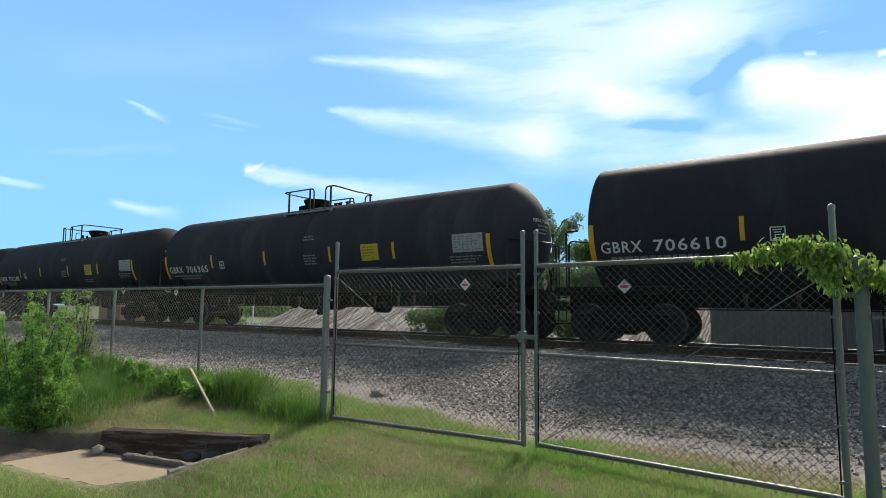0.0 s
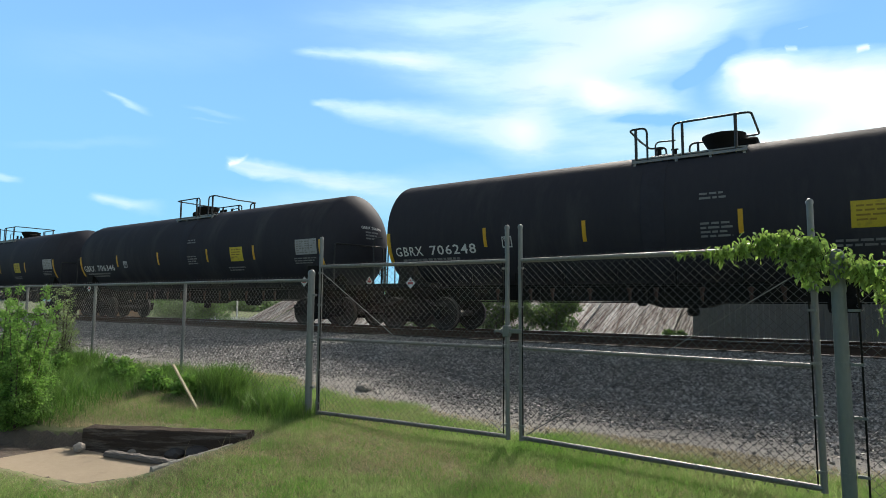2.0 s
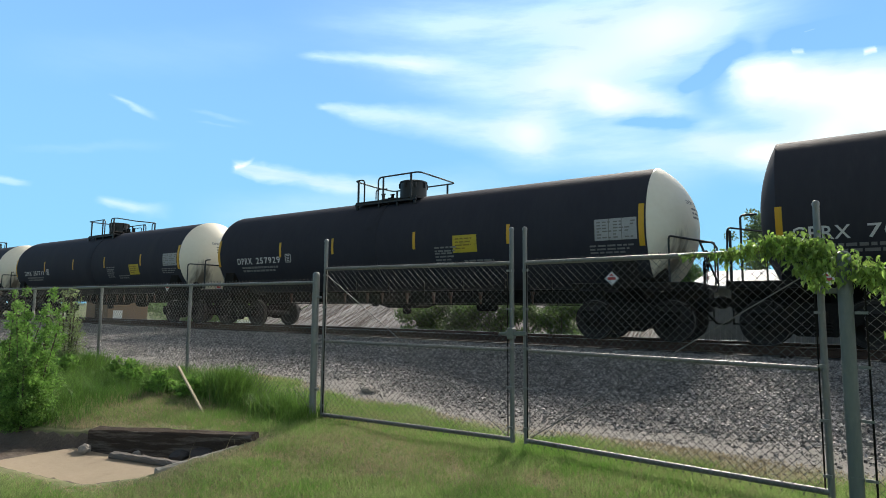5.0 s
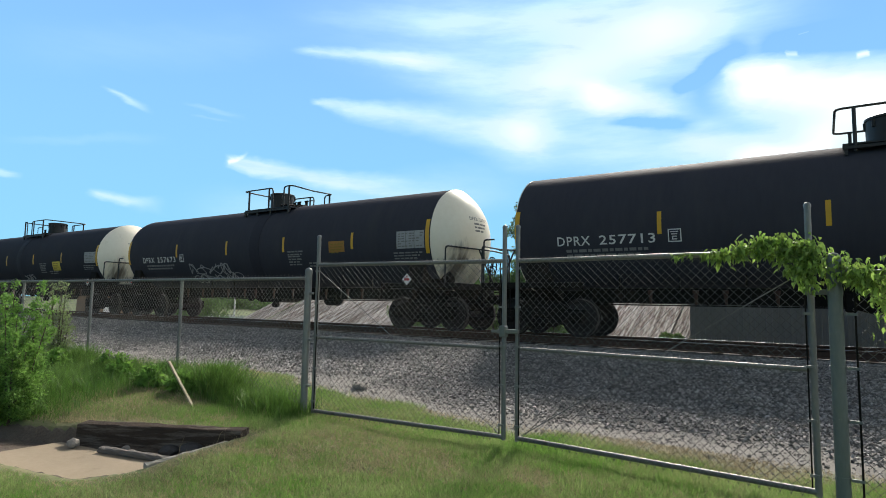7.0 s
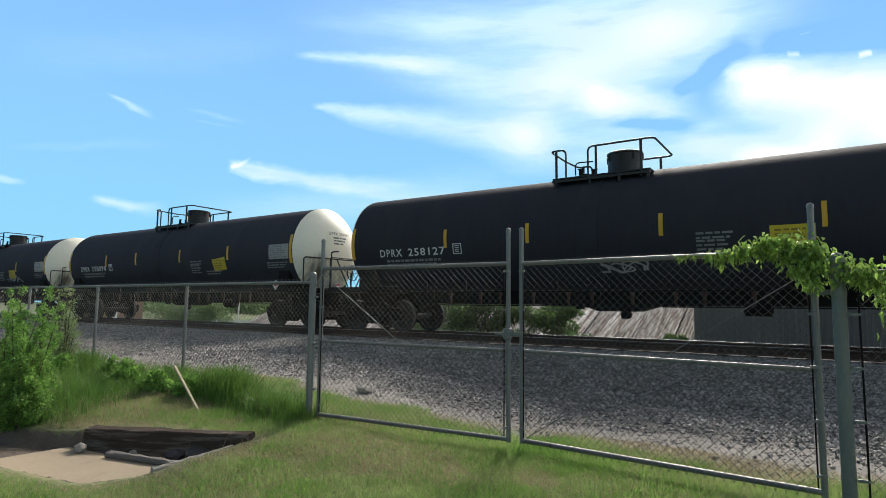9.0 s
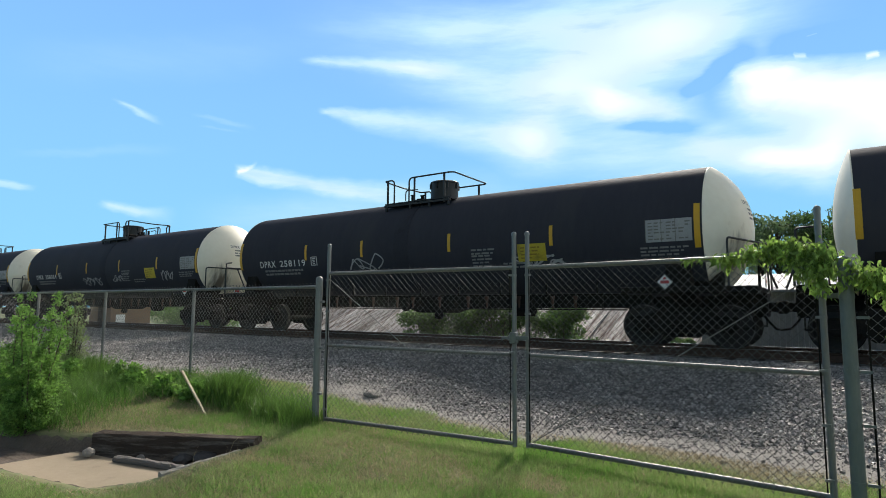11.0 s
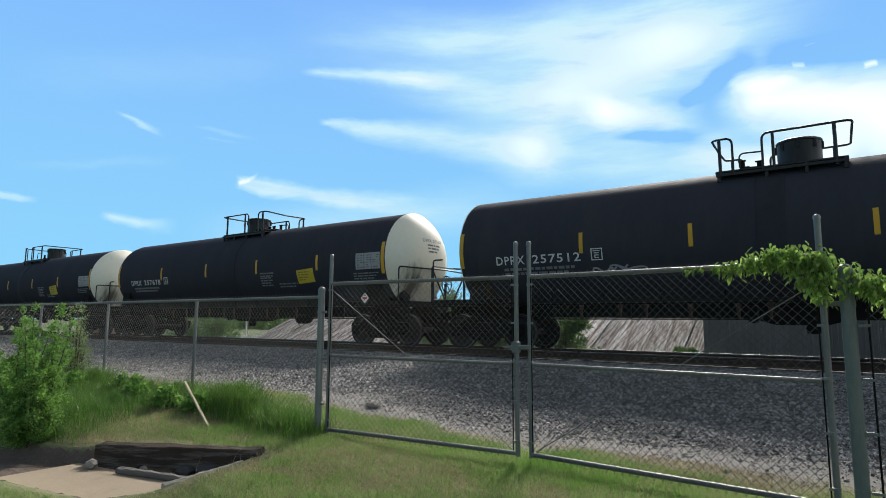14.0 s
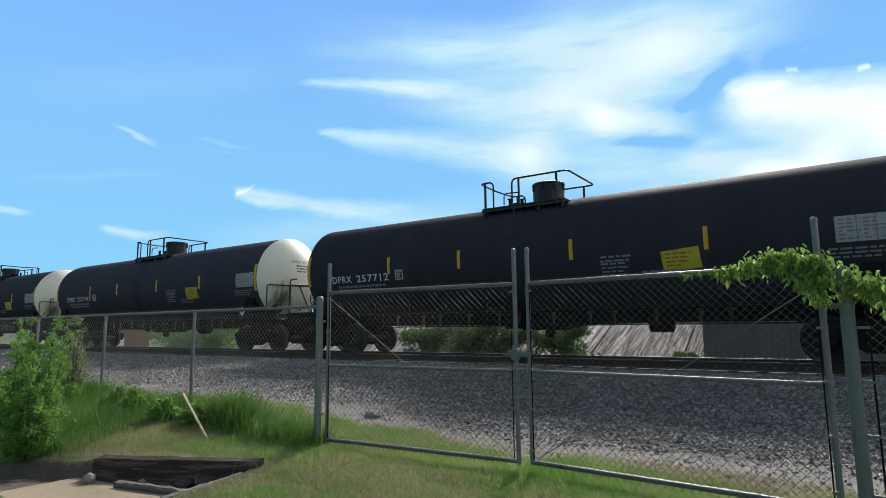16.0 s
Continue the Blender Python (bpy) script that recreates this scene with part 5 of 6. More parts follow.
    tagged(part("panel_writing", cached(("ypw", key), lambda: bars(Geo(), [0.52, 0.47, 0.5, 0.3], x0 + 0.08, v0 + tall - 0.11, 0.035, 0.05, 0.009, 4).mesh("panel_writing", PANEL_INK)), car), kind="stuff")
    part("data_panel", cached(("table", white), stencil_table), car, "faded grey stencilled data table")
    part("stencil_box", cached(("boxmark", white), box_mark), car)
    big = (2.24, 0.215, -6.52, -0.58) if white else (2.62, 0.27, -7.42, -0.69)
    text = mark + " " + number
    one, two = big[0] * 0.355, big[0] * 0.55
    part("reporting_mark", lettering(mark, one, big[1], lambda u, v: on_side(big[2] + u, big[3] + v, 0.006), PAINT_WHITE, "reporting_mark"), car, "white stencilled reporting mark")
    part("car_number", lettering(number, two, big[1], lambda u, v: on_side(big[2] + big[0] - two + u, big[3] + v, 0.006), PAINT_WHITE, "car_number"), car, "white stencilled number")
    part("head_mark", lettering(mark, 0.35, 0.1, lambda u, v: on_head(-0.5 + u, 3.1 + v, 0.006), PAINT_DARK if white else PAINT_WHITE, "head_mark"), car)
    part("head_number", lettering(number, 0.5, 0.1, lambda u, v: on_head(-0.08 + u, 3.1 + v, 0.006), PAINT_DARK if white else PAINT_WHITE, "head_number"), car)
    tagged(part("small_writing", cached(("sub", white), lambda: bars(Geo(), [1.9, 1.7], big[2] + 0.2, big[3] - 0.16, 0.07, 0.05, 0.006, 7).mesh("small_writing", PAINT_FAINT)), car), kind="stuff")
    tagged(part("small_writing", cached(("mid", white), lambda: bars(Geo(), [0.45, 0.5] if not white else [0.7, 0.65], 0.6 if not white else 2.0, 0.3 if not white else -0.42, 0.045, 0.05, 0.006, 9).mesh("small_writing", PAINT_FAINT)), car), kind="stuff")
    tagged(part("small_writing", cached(("mid2", white), lambda: bars(Geo(), [0.55, 0.6, 0.5, 0.6], 0.6 if not white else 2.0, -0.32 if not white else -0.58, 0.045, 0.045, 0.006, 10).mesh("small_writing", PAINT_FAINT)), car), kind="stuff")
    tagged(part("small_writing", cached(("low", white), lambda: bars(Geo(), [1.0, 0.9, 0.8], 6.35, -0.6, 0.04, 0.04, 0.006, 12).mesh("small_writing", PAINT_FAINT)), car), kind="stuff")
    tagged(part("small_writing", cached(("low2", white), lambda: bars(Geo(), [0.9, 0.8], 2.9, -0.82, 0.05, 0.05, 0.006, 13).mesh("small_writing", PAINT_FAINT)), car), kind="stuff")
    tagged(part("head_writing", cached(("hw", white), lambda: bars(Geo(), [0.6, 0.5, 0.4], -0.36, 2.98, 0.05, 0.05, 0.006, 15, on_head).mesh("head_writing", PAINT_DARK if white else PAINT_FAINT)), car), kind="stuff")
    pl = cached("placard", placard_mesh)
    part("placard", pl, car, "diamond-shaped hazard placard in a metal holder", pose(6.85, -1.44, 1.4))
    part("placard", pl, car, "diamond-shaped hazard placard in a metal holder", pose(8.66, -0.4, 1.42, 0, 0, 90))
    if not white:
        part("placard", pl, car, "diamond-shaped hazard placard in a metal holder", pose(-6.9, -1.44, 1.3))
    for a in tags:
        tagged(part("graffiti", graffiti(*a), car, "pale sprayed graffiti strokes"), kind="stuff")
    return car


ORANGE_PANEL = mat("faded_orange_panel", (0.42, 0.2, 0.03), (0.34, 0.16, 0.03), 4, 0.6, stain=(0.25, 0.12, 0.03), stain_scale=4)
TRAIN = [  # place of the middle at the start, mark, number, white ends, manway ahead of the middle, graffiti, yellow panel if it differs
    (2.84, "GBRX", "706610", False, True, []),
    (-15.13, "GBRX", "706365", False, False, []),
    (-33.08, "GBRX", "706248", False, True, []),
    (-51.04, "GBRX", "706346", False, False, []),
    (-69.02, "GBRX", "706355", False, True, []),
    (-86.79, "DPRX", "257929", True, True, [], (2.6, -0.56, 0.74, 0.46, 0, PANEL_YELLOW)),
    (-104.53, "DPRX", "257713", True, False, []),
    (-122.34, "DPRX", "257673", True, False, [(-3.5, -1.2, -1.1, -0.7, 1), (-3.3, -0.7, -1.5, -1.1, 2)], (3.85, -0.48, 0.64, 0.34, 0, ORANGE_PANEL)),
    (-140.16, "DPRX", "258127", True, True, [(-0.3, 0.85, -1.25, -0.93, 3)]),
    (-158.01, "DPRX", "258098", True, True, [], (3.38, -0.78, 0.74, 0.46, 6, PANEL_YELLOW)),
    (-175.85, "DPRX", "258119", True, True, [(-2.3, -1.1, -0.85, -0.35, 4), (3.3, 4.6, -0.95, -0.65, 5)]),
    (-193.70, "DPRX", "258064", True, False, [(-1.4, 0.5, -0.98, -0.62, 6), (1.2, 2.0, -0.9, -0.55, 7), (5.1, 5.9, -0.82, -0.45, 8)]),
    (-211.56, "DPRX", "257512", True, True, [(-3.9, -2.9, -0.95, -0.7, 9), (2.6, 4.4, -0.95, -0.72, 10), (5.0, 6.2, -0.95, -0.75, 11)], (3.32, -0.78, 0.78, 0.46, 4, PANEL_YELLOW)),
    (-229.41, "DPRX", "257678", True, False, [], (3.85, -0.8, 0.78, 0.46, 4, PANEL_YELLOW)),
    (-247.25, "DPRX", "257712", True, True, [], (3.35, -0.8, 0.78, 0.46, 5, PANEL_YELLOW)),
    (-265.05, "DPRX", "257741", True, True, []),
    (-282.90, "DPRX", "258102", True, False, []),
]
CARS = [(x, build_car(*rest)) for x, *rest in TRAIN]


# ---- planting ----
def leaf_cloud(rng, centres, radii, n, size, droop=0.0):
    """Folded leaves scattered through soft balls; returns vertices and faces."""
    centres, radii = np.asarray(centres, float), np.asarray(radii, float)
    w = radii ** 2
    k = rng.choice(len(centres), n, p=w / w.sum())
    d = rng.normal(size=(n, 3))
    d /= np.linalg.norm(d, axis=1)[:, None]
    p = centres[k] + d * (radii[k] * rng.random(n) ** 0.45)[:, None] * np.array([1, 1, 0.85])
    a = rng.normal(size=(n, 3))
    a[:, 2] -= droop
    a /= np.linalg.norm(a, axis=1)[:, None]
    b = np.cross(a, rng.normal(size=(n, 3)))
    b /= np.linalg.norm(b, axis=1)[:, None]
    c = np.cross(a, b)
    s = size * rng.uniform(0.6, 1.3, n)[:, None]
    v = np.stack([p, p + a * s * 0.5 + b * s * 0.3 + c * s * 0.08, p + a * s, p + a * s * 0.5 - b * s * 0.3 + c * s * 0.08], 1)
    i = 4 * np.arange(n)[:, None]
    f = np.concatenate([i + np.array([[0, 1, 2]]), i + np.array([[0, 2, 3]])], 1).reshape(-1, 3)
    return v.reshape(-1, 3), f


def blades(rng, x, y, z, tall, width, lean=0.35, segs=2):
    """Tapered, bent grass blades."""
    n = len(x)
    a = rng.uniform(0, 2 * np.pi, n)
    side = np.stack([np.cos(a), np.sin(a), np.zeros(n)], 1) * (width / 2)[:, None]
    b = rng.uniform(0, 2 * np.pi, n)
    bend = np.stack([np.cos(b), np.sin(b), np.zeros(n)], 1) * (tall * rng.uniform(0.05, lean * 2, n))[:, None]
    root = np.stack([x, y, z - 0.01], 1)
    up = np.zeros((n, 3))
    up[:, 2] = tall
    rows = []
    for k in range(segs):
        t = k / segs
        c = root + up * t + bend * t * t
        rows += [c - side * (1 - 0.35 * t), c + side * (1 - 0.35 * t)]
    rows += [root + up * (1 - 0.1 * lean) + bend]
    m = len(rows)
    v = np.stack(rows, 1).reshape(-1, 3)
    i = m * np.arange(n)[:, None]
    tri = []
    for k in range(segs - 1):
        tri += [[2 * k, 2 * k + 1, 2 * k + 3], [2 * k, 2 * k + 3, 2 * k + 2]]
    tri += [[m - 3, m - 2, m - 1]]
    f = np.concatenate([i + np.array([q]) for q in tri], 1).reshape(-1, 3)
    return v, f


def join(parts):
    vs, fs, k = [], [], 0
    for v, f in parts:
        vs.append(v)
        fs.append(f + k)
        k += len(v)
    return np.concatenate(vs), np.concatenate(fs)


DRY = [(-7.7, 4.1, 0.45), (-7.1, 4.2, 0.35), (-6.6, 4.4, 0.35), (-5.0, 3.8, 0.4), (-4.5, 3.95, 0.45), (-3.8, 4.3, 0.5), (-3.1, 4.45, 0.45), (-4.3, 4.6, 0.3), (-5.8, 4.3, 0.3), (-2.0, 4.7, 0.35)]  # x, y, reach of the parched spots


def patchy(x, y):
    """0 to 1: how lush the turf is."""
    lush = 0.62 + 0.2 * np.sin(x * 1.9 + 1.1 * np.sin(y * 1.3)) + 0.18 * np.sin(y * 2.7 + x * 0.8 + 1.0)
    ragged = 0.25 * np.sin(x * 7.3 + 2 * np.sin(y * 5.1)) + 0.25 * np.sin(y * 8.7 + 2 * np.sin(x * 6.3))
    for cx, cy, r in DRY:
        lush = lush - (0.62 + ragged) * np.exp(-((x - cx) ** 2 + (y - cy) ** 2) / r ** 2)
    return np.clip(lush, 0.05, 1)


def on_lawn(rng, n, far):
    """Random places of the yard that lie before the gate, away from the pit."""
    az, r = np.radians(rng.uniform(-82, 12, n)), np.sqrt(rng.uniform(3.7 ** 2, 11.5 ** 2, n))
    x, y = r * np.sin(az), r * np.cos(az)
    keep = (y < far) & (y > 0.9) & (inside_pit(x, y) < -0.07 - 0.05 * rng.random(n))
    return x[keep], y[keep]


def build_lawn():
    rng = np.random.default_rng(21)
    x, y = on_lawn(rng, 1150000, 6.75)
    lush = patchy(x, y)
    edge = 6.45 + 0.16 * np.sin(x * 2.3) + 0.12 * np.sin(x * 5.1 + 1) - 0.25 * smooth01((x + 4.5) / 3)
    keep = (rng.random(len(x)) < 0.3 + 0.7 * lush) & (rng.random(len(x)) < np.clip((edge - y) * 2.2, 0, 1))
    x, y, lush = x[keep], y[keep], lush[keep]
    tuft = 0.5 + 0.5 * np.sin(x * 17 + 3 * np.sin(y * 11)) * np.sin(y * 19 + 2 * np.sin(x * 9))
    rim = np.clip((-inside_pit(x, y) - 0.02) / 0.35, 0.35, 1)  # trodden short round the pit
    tall = rng.uniform(0.03, 0.085, len(x)) * (0.4 + 0.5 * lush + 0.6 * tuft) * rim
    v, f = blades(rng, x, y, height(x, y), tall, rng.uniform(0.004, 0.009, len(x)), 0.6, 1)
    thing("lawn_grass", "short mown lawn grass, green with dry patches", "grass", mesh=soup(v, f, "lawn_grass", GRASS), kind="stuff")
    # parched blades and thatch between the tufts
    x, y = on_lawn(rng, 330000, 6.5)
    keep = rng.random(len(x)) < np.clip(1.25 - 1.2 * patchy(x, y), 0.14, 1)
    x, y = x[keep], y[keep]
    v, f = blades(rng, x, y, height(x, y) + 0.01, rng.uniform(0.02, 0.06, len(x)), rng.uniform(0.004, 0.008, len(x)), 1.1, 1)
    thing("dead_thatch", "straw-coloured dead grass lying in the lawn", "grass", mesh=soup(v, f, "dead_thatch", STRAW), kind="stuff")


def build_tall_grass():
    rng = np.random.default_rng(22)
    n = 60000
    x = rng.uniform(-15, -5.25, n)
    y = 4.98 + rng.normal(0, 0.17, n) - 0.3 * smooth01((-x - 6.6) / 3) * rng.random(n)
    k = rng.random(n) < 0.35 + 0.65 * (np.sin(x * 2.6) * 0.5 + 0.5)
    x, y = x[k], y[k]
    h = rng.uniform(0.1, 0.46, len(x)) * (0.72 + 0.2 * np.sin(x * 1.7 + 1) + 0.22 * np.sin(x * 5.3))
    a = blades(rng, x, y, height(x, y), h, rng.uniform(0.004, 0.009, len(x)), 0.4, 3)
    # tufts beside the pit, under the saplings
    n = 24000
    x, y = rng.uniform(-12, -6.7, n), rng.uniform(2.6, 4.6, n)
    k = (inside_pit(x, y) < -0.06) & (rng.random(n) < np.clip((-x - 7.1 - 0.35 * (y - 3)) / 1.0, 0, 1))
    x, y = x[k], y[k]
    b = blades(rng, x, y, height(x, y), rng.uniform(0.1, 0.3, len(x)), rng.uniform(0.004, 0.008, len(x)), 0.45, 2)
    v, f = join([a, b])
    thing("tall_grass", "tall uncut green grass along the fence", "grass", mesh=soup(v, f, "tall_grass", GRASS_TALL), kind="stuff")
    n = 260
    x, y = rng.uniform(-9, -4.6, n), rng.uniform(2.9, 5.2, n)
    k = inside_pit(x, y) < -0.02
    x, y = x[k], y[k]
    v, f = blades(rng, x, y, height(x, y), rng.uniform(0.08, 0.24, len(x)), np.full(len(x), 0.004), 0.4, 2)
    thing("dry_stalks", "thin straw-coloured dead grass stalks", "grass", mesh=soup(v, f, "dry_stalks", STRAW), kind="stuff")


def build_sapling(x, y, tall, wide, mat_, seed, leaves, label, size=0.032):
    """Several slender upright stems, each with side twigs, feathered with small leaves."""
    rng = np.random.default_rng(seed)
    z = float(height(x, y))
    bush = thing("sapling", label, "bush", pose(x, y, z))
    g = Geo()
    cs, rs = [], []
    for i in range(10):
        a, h = rng.uniform(0, 6.28), tall * rng.uniform(0.5, 1.0)
        r = wide * rng.uniform(0.15, 1.0) * (1.25 - 0.75 * h / tall)
        tip = Vector((r * math.cos(a), r * math.sin(a), h))
        mid = Vector((tip.x * 0.6, tip.y * 0.6, h * 0.5))
        root = Vector((tip.x * 0.15, tip.y * 0.15, -0.05))
        g.tube([root, mid, tip], [0.012, 0.008, 0.003], 6)
        for t in np.linspace(0.08, 1.0, 12):
            p = root.lerp(mid, t / 0.5) if t < 0.5 else mid.lerp(tip, (t - 0.5) / 0.5)
            b = rng.uniform(0, 6.28)
            reach = 0.3 * (1.08 - t) * rng.uniform(0.5, 1.1)
            q = p + Vector((reach * math.cos(b), reach * math.sin(b), 0.12 * rng.random()))
            g.tube([p, q], [0.004, 0.002], 4)
            for k in (0.35, 0.7, 1.0):
                m = p.lerp(q, k)
                cs.append((m.x, m.y, m.z))
                rs.append(0.05 + 0.07 * (1 - t))
    part("stem", g.mesh("stem", BARK), bush)
    v, f = leaf_cloud(rng, cs, rs, leaves, size)
    part("foliage", soup(v, f, "foliage", mat_), bush)


def build_weed(x, y, seed, tall=0.35):
    rng = np.random.default_rng(seed)
    z = float(height(x, y))
    w = thing("weed", "broad-leaved dark green weed in the grass", "weed", pose(x, y, z), group="weeds along the fence")
    v, f = leaf_cloud(rng, [(0, 0, tall * 0.5), (0.12, 0.05, tall * 0.3), (-0.14, 0, tall * 0.35), (0.02, 0, tall * 0.85)], [0.16, 0.13, 0.13, 0.08], 420, 0.075)
    part("foliage", soup(v, f, "foliage", LEAF_BUSH), w)
    g = Geo()
    for i in range(5):
        a = i * 1.3
        g.tube([(0, 0, -0.03), (0.1 * math.cos(a), 0.1 * math.sin(a), tall * 0.8)], [0.006, 0.002], 5)
    part("stems", g.mesh("stems", LEAF_BUSH), w)


def build_tree(x, y, tall, wide, trunk_r, mat_, seed, leaves, label, size, low=0.3, droop=0.0):
    rng = np.random.default_rng(seed)
    z = float(height(x, y))
    tree = thing("tree", label, "tree", pose(x, y, z))
    g = Geo()
    lean = rng.normal(0, 0.03 * tall, 2)
    g.tube([(0, 0, -0.3), (lean[0] * 0.4, lean[1] * 0.4, tall * 0.35), (lean[0], lean[1], tall * 0.92)], [trunk_r, trunk_r * 0.7, 0.03], 10)
    cs, rs = [], []
    for i in range(26):
        h = tall * (low + (0.93 - low) * (i + 0.5) / 26)
        a = i * 2.4 + rng.uniform(-0.4, 0.4)
        prof = math.sin(math.pi * min(1, max(0.12, (h / tall - low * 0.7) / (1.08 - low * 0.7)))) ** 0.6
        r = wide * prof * rng.uniform(0.55, 1.0)
        start = Vector((lean[0] * h / tall, lean[1] * h / tall, h * 0.82))
        tip = Vector((r * math.cos(a), r * math.sin(a), h + rng.uniform(-0.02, 0.06) * tall))
        g.tube([start, start.lerp(tip, 0.5) + Vector((0, 0, 0.04 * tall)), tip], [trunk_r * 0.35, trunk_r * 0.2, 0.015], 6)
        for t in (0.55, 0.8, 1.0):
            p = start.lerp(tip, t)
            o = rng.normal(0, 0.09 * wide, 3)
            cs.append((p.x + o[0], p.y + o[1], p.z + o[2]))
            rs.append(wide * rng.uniform(0.14, 0.27))
    part("trunk", g.mesh("trunk", BARK, True), tree)
    v, f = leaf_cloud(rng, cs, rs, leaves, size, droop)
    part("crown", soup(v, f, "crown", mat_), tree)


def build_shrubs():
    """Scrub on the far side of the track, and the far tree line."""
    rng = np.random.default_rng(31)
    rows = [(-14.9, 20.4, 2.3, 1.2), (-13.6, 20.8, 2.7, 1.4), (-12.3, 20.4, 2.5, 1.2), (-11.0, 20.2, 2.8, 1.3), (-9.7, 20.6, 2.5, 1.2), (-8.5, 20.4, 2.3, 1.0), (-31.5, 21.5, 1.9, 1.6), (-34.5, 22.0, 2.1, 1.7), (-37.5, 23.0, 2.2, 1.7), (-4.9, 23.2, 0.8, 0.4)]
    rows += [(-25.0, 37, 4.6, 2.4), (-21.5, 38, 4.6, 2.2), (-17.5, 37, 5.0, 2.2), (-13.5, 38, 5.0, 2.2), (-10.2, 37, 5.2, 2.0), (-7.4, 38, 5.0, 1.9), (-12.9, 41, 8.8, 2.4), (-9.8, 42, 8.4, 2.2), (-15.8, 42, 7.6, 2.1)]
    for i, (x, y, tall, wide) in enumerate(rows):
        s = thing("shrub", "dense green scrub bush beyond the railway track", "shrub", pose(x, y, float(height(x, y))), group="shrubs beyond the track")
        n = 14 if tall < 6 else 22
        cs = np.stack([rng.normal(0, wide * 0.45, n), rng.normal(0, 0.35, n), tall * rng.uniform(0.15, 0.85, n)], 1)
        g = Geo()
        for c in cs:
            g.tube([(c[0] * 0.2, c[1] * 0.2, -0.1), (c[0], c[1], c[2])], [0.02, 0.006], 5)
        part("stems", g.mesh("stems", BARK), s)
        v, f = leaf_cloud(rng, cs, np.full(n, wide * (0.36 if tall < 6 else 0.5)), 5200 if tall < 6 else 12000, 0.12 if tall < 3 else 0.22)
        part("foliage", soup(v, f, "foliage", LEAF_WILLOW if i % 3 == 1 else LEAF_TREE), s)
    n = 9000
    x = rng.uniform(-130, 40, n)
    top = 2.6 + 1.6 * np.sin(x * 0.21) * np.sin(x * 0.083 + 1) + 0.8 * np.sin(x * 0.7)
    cs = np.stack([x, 70 + rng.normal(0, 3, n), -0.5 + np.clip(top, 1.2, 6) * rng.random(n) ** 0.6], 1)
    v, f = leaf_cloud(rng, cs, np.full(n, 0.9), 26000, 0.75)
    thing("far_woods", "hazy green line of distant trees and hedges", "woods", mesh=soup(v, f, "far_woods", LEAF_TREE), kind="stuff")


def build_vine():
    """Creeper over the gate's top corner, the post and the next fence section."""
    vine = thing("creeper_vine", "bright green leafy creeper draped over the gate corner and post", "vine", pose(0.07, 5.12, 1.9))
    rng = np.random.default_rng(41)
    paths = [  # stem points, leaves along it, how far they spread
        ([(-1.15, 0.1, 0.07), (-1.0, 0.09, 0.07), (-0.8, 0.06, 0.07)], 40, 0.012),
        ([(-0.82, 0.08, 0.05), (-0.7, 0.06, 0.07), (-0.56, 0.04, 0.1)], 200, 0.035),
        ([(-0.6, 0.04, 0.1), (-0.4, 0.02, 0.12), (-0.2, 0.0, 0.1), (-0.12, -0.02, 0.06)], 620, 0.048),
        ([(-0.25, 0.0, 0.05), (-0.05, -0.05, -0.05), (0.2, -0.1, -0.1), (0.6, -0.06, -0.08), (1.1, -0.04, -0.08)], 520, 0.05),
        ([(0.0, -0.06, -0.02), (0.12, -0.12, -0.1), (0.4, -0.1, -0.16), (0.9, -0.05, -0.2)], 260, 0.055),
        ([(-0.35, -0.02, 0.06), (-0.2, -0.08, -0.06), (-0.12, -0.1, -0.2)], 300, 0.04),
        ([(0.15, -0.1, -0.1), (0.3, -0.08, -0.28), (0.36, -0.08, -0.5)], 300, 0.045),
        ([(0.5, -0.06, -0.05), (0.62, -0.06, -0.25), (0.6, -0.06, -0.6)], 220, 0.05),
        ([(-0.5, 0.04, 0.12), (-0.42, 0.0, 0.17), (-0.3, 0.0, 0.18)], 110, 0.03),
    ]
    g = Geo()
    for p, n, fat in paths:
        g.tube(p, [0.006] * (len(p) - 1) + [0.003], 6)
    part("stem", g.mesh("stem", LEAF_VINE), vine, "thin twining stems")
    # one leaf in three shapes: ribs folded along the middle, tip hanging
    shapes, outlines = [], []
    for k in range(3):
        w, c = (0.24, 0.3, 0.2)[k], (0.1, 0.16, 0.06)[k]
        vs = [(0, 0, 0), (0.2, w * 0.85, c * 0.7), (0.5, w, c), (0.85, w * 0.45, c * 0.3), (1.1, 0, -0.12), (0.85, -w * 0.45, c * 0.3), (0.5, -w, c), (0.2, -w * 0.85, c * 0.7), (0.5, 0, 0.02)]
        fs = [(0, 8, 1), (1, 8, 2), (2, 8, 3), (3, 8, 4), (4, 8, 5), (5, 8, 6), (6, 8, 7), (7, 8, 0)]
        outlines.append((vs, fs))
        shapes.append(Geo().add(vs, fs).mesh("leaf", LEAF_VINE))
    rest = Geo()
    k = 0
    for p, n, fat in paths:
        p = np.array(p)
        t = np.sort(rng.uniform(0, len(p) - 1.001, n))
        i = t.astype(int)
        q = p[i] + (p[i + 1] - p[i]) * (t - i)[:, None] + rng.normal(0, fat, (n, 3))
        for c in q:
            m = pose(c[0], c[1], c[2], rng.uniform(-50, 50), rng.uniform(20, 85), rng.uniform(0, 360)) @ Matrix.Scale(rng.uniform(0.03, 0.064), 4)
            k += 1
            if k % 14 == 0:
                part("leaf", shapes[k // 14 % 3], vine, "", m)
            else:
                vs, fs = outlines[k % 3]
                rest.add([m @ Vector(v) for v in vs], fs)
    tagged(part("leaves", rest.mesh("leaves", LEAF_VINE_MASS), vine), kind="stuff")


